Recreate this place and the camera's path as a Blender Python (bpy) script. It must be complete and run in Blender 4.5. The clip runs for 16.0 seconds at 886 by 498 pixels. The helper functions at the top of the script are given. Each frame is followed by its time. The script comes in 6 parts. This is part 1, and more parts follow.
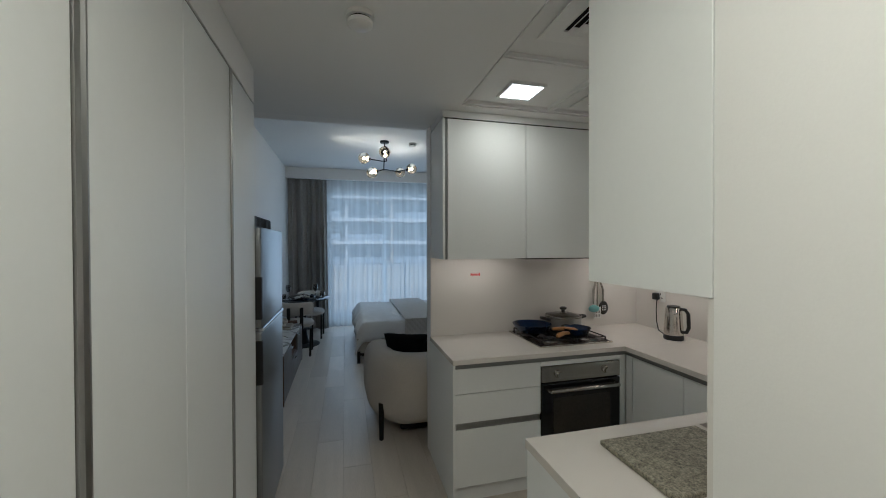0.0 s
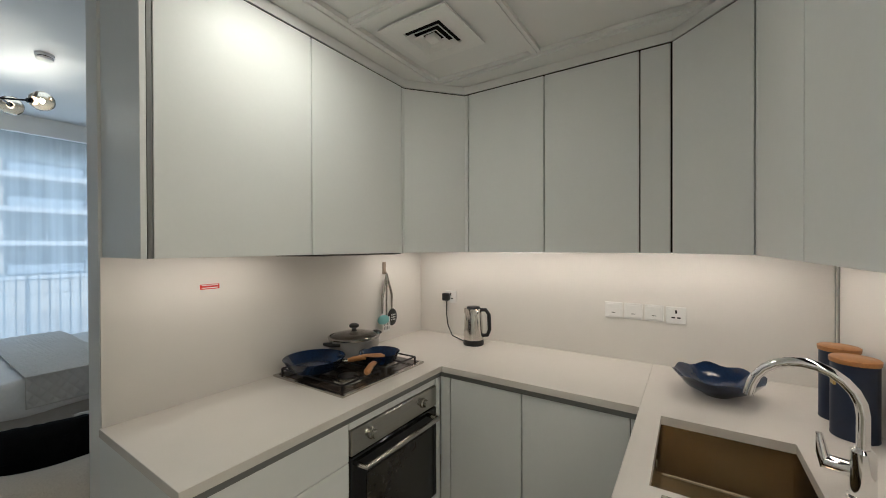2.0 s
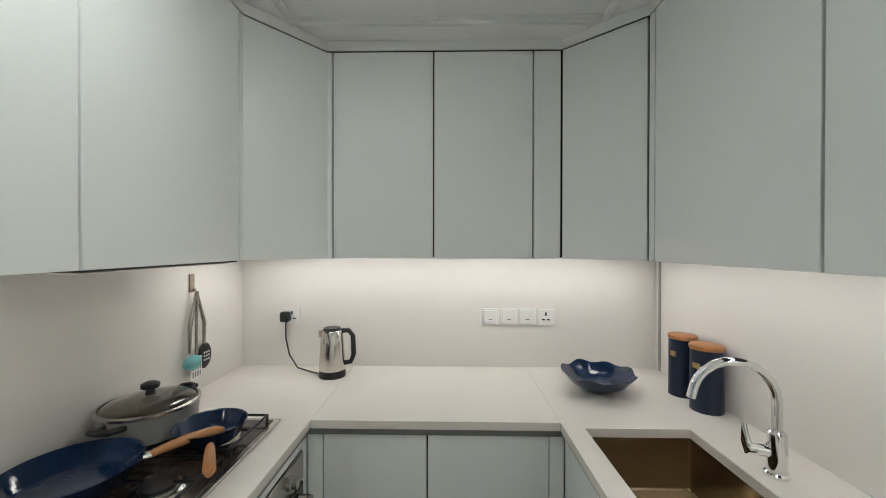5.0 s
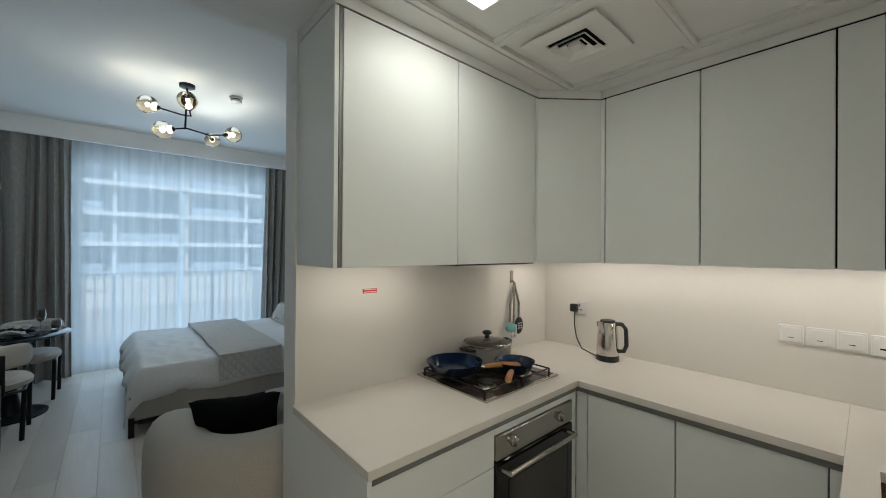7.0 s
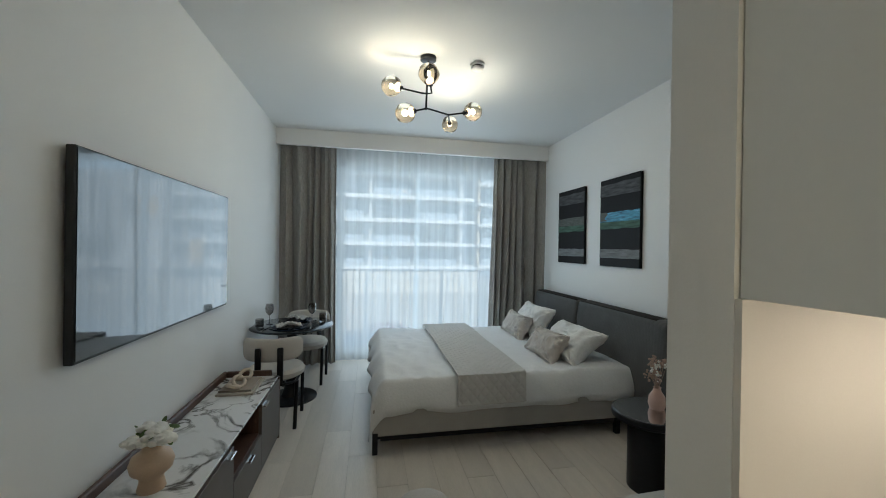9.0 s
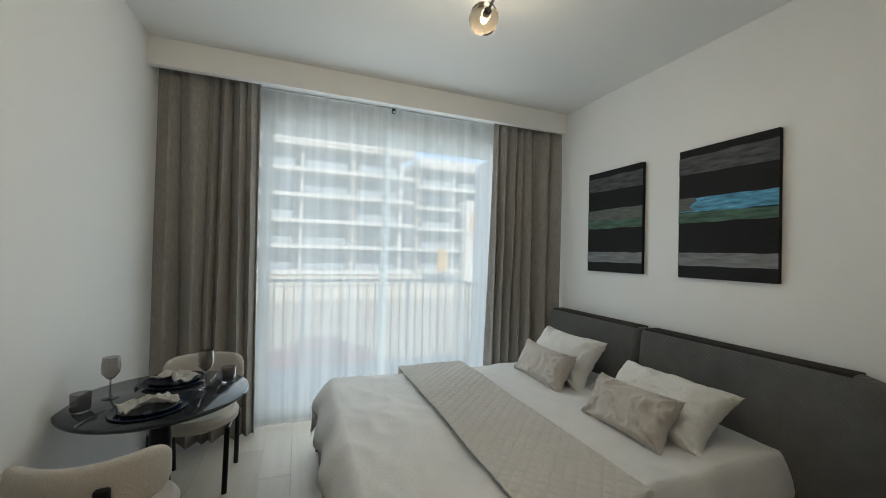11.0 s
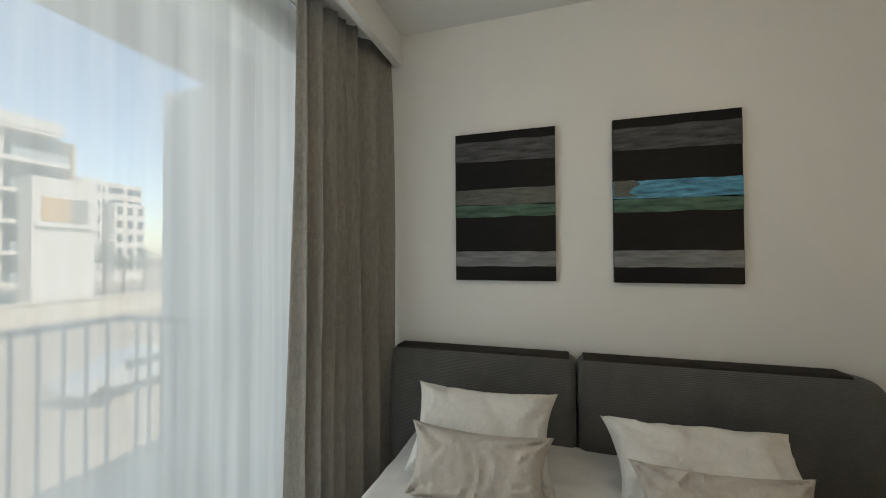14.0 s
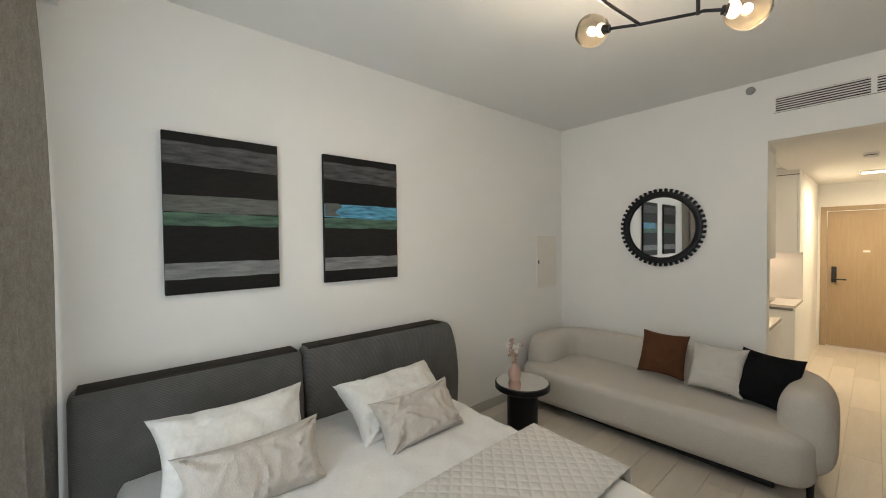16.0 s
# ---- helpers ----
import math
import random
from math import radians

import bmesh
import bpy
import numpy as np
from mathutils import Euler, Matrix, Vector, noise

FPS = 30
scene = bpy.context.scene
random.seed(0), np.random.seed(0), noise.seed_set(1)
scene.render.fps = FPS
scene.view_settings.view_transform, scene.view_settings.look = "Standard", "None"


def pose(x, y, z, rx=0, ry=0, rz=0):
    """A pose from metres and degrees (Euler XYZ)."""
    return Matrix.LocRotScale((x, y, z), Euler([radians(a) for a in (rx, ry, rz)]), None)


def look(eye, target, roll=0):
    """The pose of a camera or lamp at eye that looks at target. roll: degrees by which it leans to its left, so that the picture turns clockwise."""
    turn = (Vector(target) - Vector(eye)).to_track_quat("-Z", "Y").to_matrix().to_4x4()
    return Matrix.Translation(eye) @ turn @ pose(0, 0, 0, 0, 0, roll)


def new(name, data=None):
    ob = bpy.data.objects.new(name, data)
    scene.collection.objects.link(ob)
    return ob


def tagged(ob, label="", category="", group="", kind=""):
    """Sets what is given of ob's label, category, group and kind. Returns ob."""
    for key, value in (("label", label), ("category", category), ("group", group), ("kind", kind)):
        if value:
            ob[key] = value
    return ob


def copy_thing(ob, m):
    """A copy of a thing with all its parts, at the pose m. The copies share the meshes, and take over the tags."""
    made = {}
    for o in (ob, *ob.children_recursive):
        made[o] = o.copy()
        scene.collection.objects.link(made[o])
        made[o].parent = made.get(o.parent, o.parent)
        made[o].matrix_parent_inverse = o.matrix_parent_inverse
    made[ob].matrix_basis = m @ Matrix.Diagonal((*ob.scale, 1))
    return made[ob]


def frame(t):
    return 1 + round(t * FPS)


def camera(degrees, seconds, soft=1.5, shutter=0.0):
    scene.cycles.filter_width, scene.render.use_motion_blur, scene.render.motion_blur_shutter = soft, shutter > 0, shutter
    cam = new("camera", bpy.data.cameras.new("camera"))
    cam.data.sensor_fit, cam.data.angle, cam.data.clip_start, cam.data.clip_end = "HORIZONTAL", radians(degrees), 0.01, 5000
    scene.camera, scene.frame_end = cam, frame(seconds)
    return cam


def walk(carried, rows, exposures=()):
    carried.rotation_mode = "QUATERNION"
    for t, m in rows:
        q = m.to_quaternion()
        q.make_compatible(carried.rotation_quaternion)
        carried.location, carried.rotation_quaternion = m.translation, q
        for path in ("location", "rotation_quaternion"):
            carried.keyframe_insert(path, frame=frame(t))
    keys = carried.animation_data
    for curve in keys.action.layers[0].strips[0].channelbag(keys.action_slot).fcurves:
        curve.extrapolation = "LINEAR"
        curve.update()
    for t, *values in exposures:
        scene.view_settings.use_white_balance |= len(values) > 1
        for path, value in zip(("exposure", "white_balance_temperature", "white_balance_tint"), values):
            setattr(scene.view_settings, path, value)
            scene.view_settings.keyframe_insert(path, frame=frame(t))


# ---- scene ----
cam = camera(99.6, 16.0, 1.0)
PATH = [
    (0, (0.255, 0.408, 1.581), (0.759, 2.343, 1.561), -0.2),
    (0.5, (0.294, 0.689, 1.553), (1.07, 2.532, 1.539), 0.1),
    (1, (0.333, 0.954, 1.536), (1.432, 2.626, 1.528), -0.0),
    (1.5, (0.369, 1.228, 1.547), (1.754, 2.671, 1.525), 0.1),
    (2, (0.447, 1.446, 1.52), (2.116, 2.548, 1.508), -0.2),
    (2.5, (0.507, 1.681, 1.534), (2.385, 2.367, 1.503), 0.1),
    (3, (0.583, 1.845, 1.528), (2.545, 2.235, 1.509), -0.1),
    (3.5, (0.733, 1.965, 1.526), (2.729, 2.072, 1.501), 0.2),
    (3.7, (0.811, 2.034, 1.517), (2.811, 2.021, 1.499), 0.1),
    (6, (0.494, 1.916, 1.554), (2.474, 2.197, 1.572), 0.1),
    (6.5, (0.373, 1.737, 1.55), (2.144, 2.664, 1.562), 0.3),
    (7, (0.298, 1.56, 1.551), (1.62, 3.061, 1.559), 0.4),
    (7.5, (0.31, 1.618, 1.554), (1.093, 3.458, 1.559), 0.4),
    (8, (0.333, 1.915, 1.565), (0.857, 3.845, 1.557), 0.6),
    (8.5, (0.352, 2.281, 1.562), (0.757, 4.24, 1.549), 1.0),
    (9, (0.359, 2.706, 1.552), (0.744, 4.668, 1.547), 0.9),
    (9.2, (0.366, 2.846, 1.561), (0.754, 4.808, 1.552), 1.0),
    (11.3, (0.233, 4.651, 1.517), (1.053, 6.474, 1.547), 1.2),
    (11.5, (0.248, 4.806, 1.523), (1.142, 6.595, 1.552), 1.1),
    (12, (0.279, 5.237, 1.522), (1.37, 6.913, 1.557), 1.1),
    (12.5, (0.296, 5.648, 1.547), (1.604, 7.161, 1.571), 0.5),
    (13, (0.386, 6.009, 1.583), (1.934, 7.276, 1.594), -0.2),
    (13.5, (0.468, 6.311, 1.554), (2.205, 7.302, 1.585), 0.0),
    (14, (0.535, 6.58, 1.547), (2.447, 7.167, 1.58), -0.3),
    (14.5, (0.56, 6.807, 1.578), (2.557, 6.908, 1.58), -0.7),
    (15, (0.474, 7.008, 1.59), (2.414, 6.521, 1.58), -0.9),
    (15.5, (0.353, 7.202, 1.627), (2.072, 6.181, 1.602), -0.9),
    (16, (0.273, 7.358, 1.677), (1.787, 6.051, 1.632), -0.6),
]
# the camera's exposure and white balance drift as it turns from the warm kitchen to the daylit room
EXPOSURES = [(0, 0.82, 5100, 5), (0.5, 0.98, 5050, 5), (1.0, 1.2, 5200, 5), (1.5, 1.32, 5300, 5), (2.0, 1.45, 5350, 5), (3.0, 1.7, 5080, 3), (3.7, 1.75, 5050, 3), (6.0, 1.7, 4900, 1), (6.5, 1.6, 4950, 1), (7.0, 1.4, 5300, 2), (7.5, 1.35, 5350, 2), (8.0, 1.4, 5400, 2), (8.5, 1.5, 5500, 2),
             (9.0, 1.65, 5850, 3), (11.5, 1.65, 6750, 7), (12.5, 1.4, 7100, 8), (13.0, 1.25, 7350, 8), (13.5, 1.25, 7350, 8), (14.0, 1.45, 7300, 9), (15.0, 2.1, 7200, 10), (16.0, 2.2, 7000, 11)]
walk(cam, [(t, look(eye, target, roll)) for t, eye, target, roll in PATH], EXPOSURES)

# ---- world, sun and lamps ----
world = bpy.data.worlds.new("sky")
scene.world = world
world.use_nodes = True
wn = world.node_tree
sky = wn.nodes.new("ShaderNodeTexSky")
sky.sky_type = "NISHITA"
sky.sun_disc = False
sky.sun_elevation = radians(52)
sky.sun_rotation = radians(195)
wn.links.new(sky.outputs[0], wn.nodes["Background"].inputs[0])
wn.nodes["Background"].inputs[1].default_value = 0.07

sun_data = bpy.data.lights.new("sun", "SUN")
sun_data.energy, sun_data.angle, sun_data.color = 0.85, radians(0.5), (1.0, 0.95, 0.87)
sun = new("sun", sun_data)
sun.matrix_basis = look((-8, -20, 30), (0, 10, 0))


def area_lamp(name, eye, turn, sx, sy, watts, color, spread=180):
    data = bpy.data.lights.new(name, "AREA")
    data.shape, data.size, data.size_y, data.energy, data.color = "RECTANGLE", sx, sy, watts, color
    ob = new(name, data)
    data.spread = radians(spread)
    ob.matrix_basis = pose(*eye, *turn)
    return ob


DAY = (0.79, 0.91, 1.0)
WARM = (1.0, 0.83, 0.57)
STRIP = (1.0, 0.78, 0.58)
# area lamp added in the door opening: extra sky fill, veils the sheers
area_lamp("window_sky_fill", (1.22, 8.05, 1.37), (90, 0, 180), 2.55, 2.55, 12, DAY)
area_lamp("kitchen_panel_lamp", (1.27, 2.452, 2.478), (0, 0, 0), 0.19, 0.19, 1.15, WARM, 178)
area_lamp("hall_lamp", (0.30, 0.40, 2.44), (0, 0, 0), 0.18, 0.18, 5.2, WARM, 170)
# sources of these strip lamps are unseen, inferred from the glow on the backsplash
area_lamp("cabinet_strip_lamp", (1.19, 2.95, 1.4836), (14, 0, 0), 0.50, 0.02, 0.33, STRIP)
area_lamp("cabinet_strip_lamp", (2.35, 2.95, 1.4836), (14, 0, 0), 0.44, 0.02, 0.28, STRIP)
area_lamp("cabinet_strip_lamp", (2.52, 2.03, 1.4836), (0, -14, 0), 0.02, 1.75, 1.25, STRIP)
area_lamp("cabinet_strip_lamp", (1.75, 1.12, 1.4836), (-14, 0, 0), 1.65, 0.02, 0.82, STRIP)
CHANDELIER_GLOBES = [(0.50, 5.50, 2.743), (0.763, 5.40, 2.815), (0.605, 5.51, 2.556), (1.06, 6.05, 2.68), (1.165, 5.645, 2.66)]
for place, watts in zip(CHANDELIER_GLOBES, (0.15, 0.04, 1.75, 1.1, 1.0)):
    data = bpy.data.lights.new("chandelier_bulb_lamp", "POINT")
    data.energy, data.color, data.shadow_soft_size = watts, (1.0, 0.88, 0.70), 0.011
    new("chandelier_bulb_lamp", data).location = place

# ---- materials ----


def mat(name, color, rough=0.5, metal=0.0, var=0.06, scale=6.0, fine=80.0, bump=0.05, stretch=(1, 1, 1), spec=None, coat=0.0, dirt=0.5, rv=0.08):
    """A procedural surface: base colour varied at two scales, fine relief and uneven gloss."""
    m = bpy.data.materials.new(name)
    m.use_nodes = True
    nt = m.node_tree
    n, l = nt.nodes, nt.links
    bs = n["Principled BSDF"]
    tc = n.new("ShaderNodeTexCoord")
    mp = n.new("ShaderNodeMapping")
    mp.inputs["Scale"].default_value = stretch
    l.new(tc.outputs["Object"], mp.inputs[0])
    n1 = n.new("ShaderNodeTexNoise")
    n1.inputs["Scale"].default_value, n1.inputs["Detail"].default_value = scale, 4
    n2 = n.new("ShaderNodeTexNoise")
    n2.inputs["Scale"].default_value, n2.inputs["Detail"].default_value = fine, 3
    for q in (n1, n2):
        l.new(mp.outputs[0], q.inputs["Vector"])
    add = n.new("ShaderNodeMath")
    add.operation = "MULTIPLY_ADD"
    add.inputs[1].default_value = dirt
    l.new(n1.outputs["Fac"], add.inputs[0])
    half = n.new("ShaderNodeMath")
    half.operation = "MULTIPLY"
    half.inputs[1].default_value = 1 - dirt
    l.new(n2.outputs["Fac"], half.inputs[0])
    l.new(half.outputs[0], add.inputs[2])
    cr = n.new("ShaderNodeValToRGB")
    cr.color_ramp.elements[0].position, cr.color_ramp.elements[1].position = 0.3, 0.7
    c = Vector(color)
    cr.color_ramp.elements[0].color = (*(c * (1 - var)), 1)
    cr.color_ramp.elements[1].color = (*[min(1, v) for v in c * (1 + var)], 1)
    l.new(add.outputs[0], cr.inputs[0])
    l.new(cr.outputs[0], bs.inputs["Base Color"])
    rr = n.new("ShaderNodeMapRange")
    rr.inputs["To Min"].default_value, rr.inputs["To Max"].default_value = max(0.02, rough - rv), min(1, rough + rv)
    l.new(n1.outputs["Fac"], rr.inputs[0])
    l.new(rr.outputs[0], bs.inputs["Roughness"])
    bs.inputs["Metallic"].default_value = metal
    bs.inputs["Specular IOR Level"].default_value = spec if spec is not None else (0.12 if rough > 0.79 else 0.5)
    bs.inputs["Coat Weight"].default_value = coat
    if bump:
        bp = n.new("ShaderNodeBump")
        bp.inputs["Strength"].default_value, bp.inputs["Distance"].default_value = bump, 0.004
        l.new(n2.outputs["Fac"], bp.inputs["Height"])
        l.new(bp.outputs[0], bs.inputs["Normal"])
    return m


def emit(name, color, strength):
    m = bpy.data.materials.new(name)
    m.use_nodes = True
    bs = m.node_tree.nodes["Principled BSDF"]
    bs.inputs["Base Color"].default_value = (*color, 1)
    bs.inputs["Emission Color"].default_value = (*color, 1)
    bs.inputs["Emission Strength"].default_value = strength
    return m


def glass(name, color, rough=0.0):
    m = bpy.data.materials.new(name)
    m.use_nodes = True
    bs = m.node_tree.nodes["Principled BSDF"]
    bs.inputs["Base Color"].default_value = (*color, 1)
    bs.inputs["Transmission Weight"].default_value = 1.0
    bs.inputs["Roughness"].default_value = rough
    bs.inputs["IOR"].default_value = 1.45
    return m


def banded(name, base, dark, axis, width, bump, rough=0.85, var=0.1):
    """Woven cloth with fine ribs along one axis."""
    m = mat(name, base, rough, 0, var, 9, 300, 0, spec=0.15)
    nt = m.node_tree
    n, l = nt.nodes, nt.links
    wv = n.new("ShaderNodeTexWave")
    wv.bands_direction = axis
    wv.inputs["Scale"].default_value = width
    wv.inputs["Distortion"].default_value = 0.6
    wv.inputs["Detail"].default_value = 2
    tc = n["Texture Coordinate"]
    l.new(tc.outputs["Object"], wv.inputs[0])
    ramp = n["Color Ramp"]
    mix = n.new("ShaderNodeMix")
    mix.data_type = "RGBA"
    l.new(wv.outputs["Fac"], mix.inputs[0])
    mix.inputs[6].default_value = (*dark, 1)
    l.new(ramp.outputs[0], mix.inputs[7])
    bs = n["Principled BSDF"]
    l.new(mix.outputs[2], bs.inputs["Base Color"])
    bp = n.new("ShaderNodeBump")
    bp.inputs["Strength"].default_value, bp.inputs["Distance"].default_value = bump, 0.003
    l.new(wv.outputs["Fac"], bp.inputs["Height"])
    l.new(bp.outputs[0], bs.inputs["Normal"])
    bs.inputs["Sheen Weight"].default_value = 0.15
    return m


WALL = mat("wall_paint", (0.84, 0.83, 0.81), 0.6, 0, 0.015, 1.5, 220, 0.06)
CEIL = mat("ceiling_paint", (0.81, 0.805, 0.79), 0.75, 0, 0.012, 1.2, 200, 0.0)
LACQ = mat("cabinet_lacquer", (0.83, 0.84, 0.83), 0.46, 0, 0.012, 1.5, 60, 0.01, spec=0.36)
QUARTZ = mat("quartz_counter", (0.74, 0.70, 0.65), 0.22, 0, 0.02, 9, 300, 0.0, dirt=0.3, rv=0.02)
SPLASH = mat("quartz_backsplash", (0.74, 0.71, 0.67), 0.30, 0, 0.015, 7, 260, 0.0, dirt=0.3, rv=0.015)
ALU = mat("brushed_aluminium", (0.42, 0.42, 0.41), 0.32, 1.0, 0.1, 3, 150, 0.05, (1, 1, 0.05))
KETTLE = mat("polished_kettle_steel", (0.66, 0.63, 0.59), 0.16, 1.0, 0.05, 3, 160, 0.02, (1, 1, 0.05), rv=0.04)
STEEL = mat("brushed_steel", (0.46, 0.44, 0.40), 0.22, 1.0, 0.08, 3, 160, 0.04, (0.05, 1, 1))
CHROME = mat("chrome", (0.8, 0.8, 0.8), 0.07, 1.0, 0.01, 3, 40, 0.0, rv=0.02)
FRIDGE = mat("grey_steel_fridge", (0.26, 0.275, 0.285), 0.3, 0.85, 0.05, 2, 140, 0.03, (1, 1, 0.05), rv=0.05)
SINK = mat("bronze_steel_sink", (0.40, 0.335, 0.235), 0.24, 1.0, 0.1, 4, 130, 0.05)
BLACK = mat("black_plastic", (0.012, 0.012, 0.013), 0.4, 0, 0.2, 8, 90, 0.03)
BLKMET = mat("black_metal", (0.014, 0.014, 0.016), 0.36, 0.6, 0.15, 8, 90, 0.04)
BLKGLS = mat("black_glass", (0.008, 0.008, 0.009), 0.06, 0, 0.1, 5, 40, 0.0)
SCREEN = mat("tv_screen", (0.012, 0.014, 0.016), 0.04, 0, 0.1, 3, 30, 0.0, spec=0.8, coat=0.6, rv=0.01)
NAVY = mat("navy_glaze", (0.009, 0.021, 0.056), 0.07, 0, 0.45, 14, 120, 0.05)
NAVYMAT = mat("navy_tin", (0.009, 0.017, 0.042), 0.4, 0, 0.1, 8, 90, 0.02)
WOODLT = mat("light_wood", (0.40, 0.185, 0.06), 0.45, 0, 0.25, 12, 60, 0.08, (1, 6, 6))
WOODDK = mat("walnut_veneer", (0.095, 0.05, 0.034), 0.42, 0, 0.35, 6, 50, 0.08, (8, 8, 0.8))
DRAWER = mat("grey_brown_lacquer", (0.105, 0.085, 0.072), 0.4, 0, 0.1, 4, 70, 0.03)
DOORWD = mat("oak_door_veneer", (0.40, 0.29, 0.18), 0.5, 0, 0.12, 5, 60, 0.05, (9, 9, 0.6))
SOFA = mat("sofa_boucle", (0.56, 0.52, 0.47), 0.98, 0, 0.06, 30, 150, 0.9, spec=0.08, dirt=0.25)
CURT = mat("curtain_linen", (0.33, 0.312, 0.288), 0.85, 0, 0.26, 70, 330, 0.35, (1, 1, 0.3), dirt=0.45)
LINEN = mat("white_bed_linen", (0.74, 0.73, 0.72), 0.9, 0, 0.04, 7, 60, 0.45)
PILLOW = mat("ivory_pillow_cotton", (0.74, 0.72, 0.69), 0.92, 0, 0.09, 9, 55, 0.6)
VELVET = mat("taupe_velvet", (0.52, 0.475, 0.43), 0.8, 0, 0.11, 22, 90, 0.5, (1, 1.6, 1), dirt=0.6)
GREYVEL = mat("warm_grey_velvet", (0.32, 0.285, 0.25), 0.75, 0, 0.25, 10, 120, 0.3)
RUNNER = mat("quilted_runner_cloth", (0.57, 0.545, 0.515), 0.85, 0, 0.06, 10, 320, 0.3)
HEADB = banded("headboard_weave", (0.125, 0.122, 0.118), (0.080, 0.079, 0.078), "Z", 40, 0.25, 0.9, 0.35)
HEADPIPE = mat("headboard_piping", (0.035, 0.03, 0.027), 0.8, 0, 0.15, 9, 200, 0.2)
BEDBASE = mat("bed_base_fabric", (0.38, 0.355, 0.32), 0.9, 0, 0.08, 9, 350, 0.35)
BROWN = mat("rust_brown_velvet", (0.10, 0.042, 0.020), 0.85, 0, 0.2, 12, 160, 0.3)
BLKVEL = mat("black_velvet", (0.007, 0.007, 0.008), 0.95, 0, 0.25, 12, 160, 0.3, spec=0.1)
LTPIL = mat("stone_grey_cotton", (0.55, 0.52, 0.48), 0.92, 0, 0.05, 8, 240, 0.3)
WHITEPL = mat("white_plastic", (0.78, 0.77, 0.75), 0.35, 0, 0.02, 4, 60, 0.0)
WHITEMT = mat("white_enamel_metal", (0.84, 0.83, 0.81), 0.4, 0, 0.03, 5, 60, 0.02)
MIRROR = mat("mirror_silver", (0.86, 0.87, 0.87), 0.02, 1.0, 0.005, 2, 20, 0.0, rv=0.0)
# near-black colour stands for shade in gaps, holes and vents; also switch marks
GAPSHADE_MARK = mat("gap_shade_and_mark", (0.015, 0.015, 0.015), 0.8, 0, 0.1, 5, 60, 0.0)
GROUT = mat("grey_grout", (0.50, 0.45, 0.39), 0.9, 0, 0.1, 8, 160, 0.2)
RED = mat("red_sticker", (0.62, 0.03, 0.02), 0.4, 0, 0.05, 8, 60, 0.0)
CREAM = mat("cream_ceramic", (0.60, 0.44, 0.30), 0.55, 0, 0.06, 7, 120, 0.08)
PINKCER = mat("blush_ceramic", (0.50, 0.33, 0.27), 0.5, 0, 0.06, 7, 120, 0.08)
PETAL = mat("white_petals", (0.84, 0.82, 0.77), 0.8, 0, 0.08, 30, 120, 0.1)
LEAF = mat("green_leaves", (0.10, 0.15, 0.045), 0.6, 0, 0.3, 20, 90, 0.1)
DRIED = mat("dried_flowers", (0.42, 0.30, 0.24), 0.9, 0, 0.25, 40, 120, 0.2)
TEAL = mat("teal_silicone", (0.20, 0.46, 0.46), 0.5, 0, 0.05, 8, 80, 0.0)
POTGREY = mat("grey_enamel_pot", (0.30, 0.29, 0.275), 0.3, 0.3, 0.05, 6, 80, 0.0)
FRAMEW = mat("white_window_frame", (0.70, 0.71, 0.71), 0.4, 0.1, 0.02, 4, 60, 0.0)
PANE = glass("window_pane_glass", (1, 1, 1))
CLEAR = glass("clear_glass", (0.97, 0.98, 0.98))
SMOKE = glass("amber_smoked_glass", (0.84, 0.69, 0.50))
BULB = emit("bulb_glow", (1.0, 0.80, 0.52), 1.5)
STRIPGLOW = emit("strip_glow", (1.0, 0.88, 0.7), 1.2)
PANELGLOW = emit("light_panel_glow", (1.0, 0.93, 0.82), 4)


# ---- building helpers ----
BASE = {}


def thing(name, base, label, category, group="", kind=""):
    ob = new(name)
    ob.empty_display_size = 0.1
    ob.location = base
    BASE[ob.name] = Vector(base)
    return tagged(ob, label, category, group, kind)


def part(name, bm, material, parent=None, label="", smooth=False):
    """Links a bmesh, given in world metres, as one mesh under a thing or a part."""
    base = BASE.get(parent.name, Vector()) if parent else Vector()
    bmesh.ops.recalc_face_normals(bm, faces=bm.faces[:])
    bmesh.ops.translate(bm, verts=bm.verts[:], vec=-base)
    me = bpy.data.meshes.new(name)
    if smooth:
        for f in bm.faces:
            f.smooth = True
    bm.to_mesh(me)
    bm.free()
    me.materials.append(material)
    ob = new(name, me)
    if smooth:
        me.set_sharp_from_angle(angle=radians(40))
    if parent:
        ob.parent = parent
        BASE[ob.name] = base
    if label:
        ob["label"] = label
    return ob


def solo(name, bm, material, label, category, smooth=False, group="", kind=""):
    return tagged(part(name, bm, material, None, "", smooth), label, category, group, kind)


def struct(name, bm, material, label, smooth=False):
    return solo(name, bm, material, label, name.split("_")[0], smooth, "", "structure")


def box(x0, x1, y0, y1, z0, z1, bev=0.0, seg=1, bm=None):
    own = bmesh.new()
    bmesh.ops.create_cube(own, size=1, matrix=Matrix.LocRotScale(((x0 + x1) / 2, (y0 + y1) / 2, (z0 + z1) / 2), None, (abs(x1 - x0), abs(y1 - y0), abs(z1 - z0))))
    if bev:
        bmesh.ops.bevel(own, geom=own.edges[:], offset=bev, segments=seg, profile=0.5, affect="EDGES")
    return join(bm, own)


def join(bm, own):
    if bm is None:
        return own
    me = bpy.data.meshes.new("temp")
    own.to_mesh(me)
    own.free()
    bm.from_mesh(me)
    bpy.data.meshes.remove(me)
    return bm


def boxes(rows, bev=0.0):
    bm = None
    for r in rows:
        bm = box(*r, bev=bev, bm=bm)
    return bm


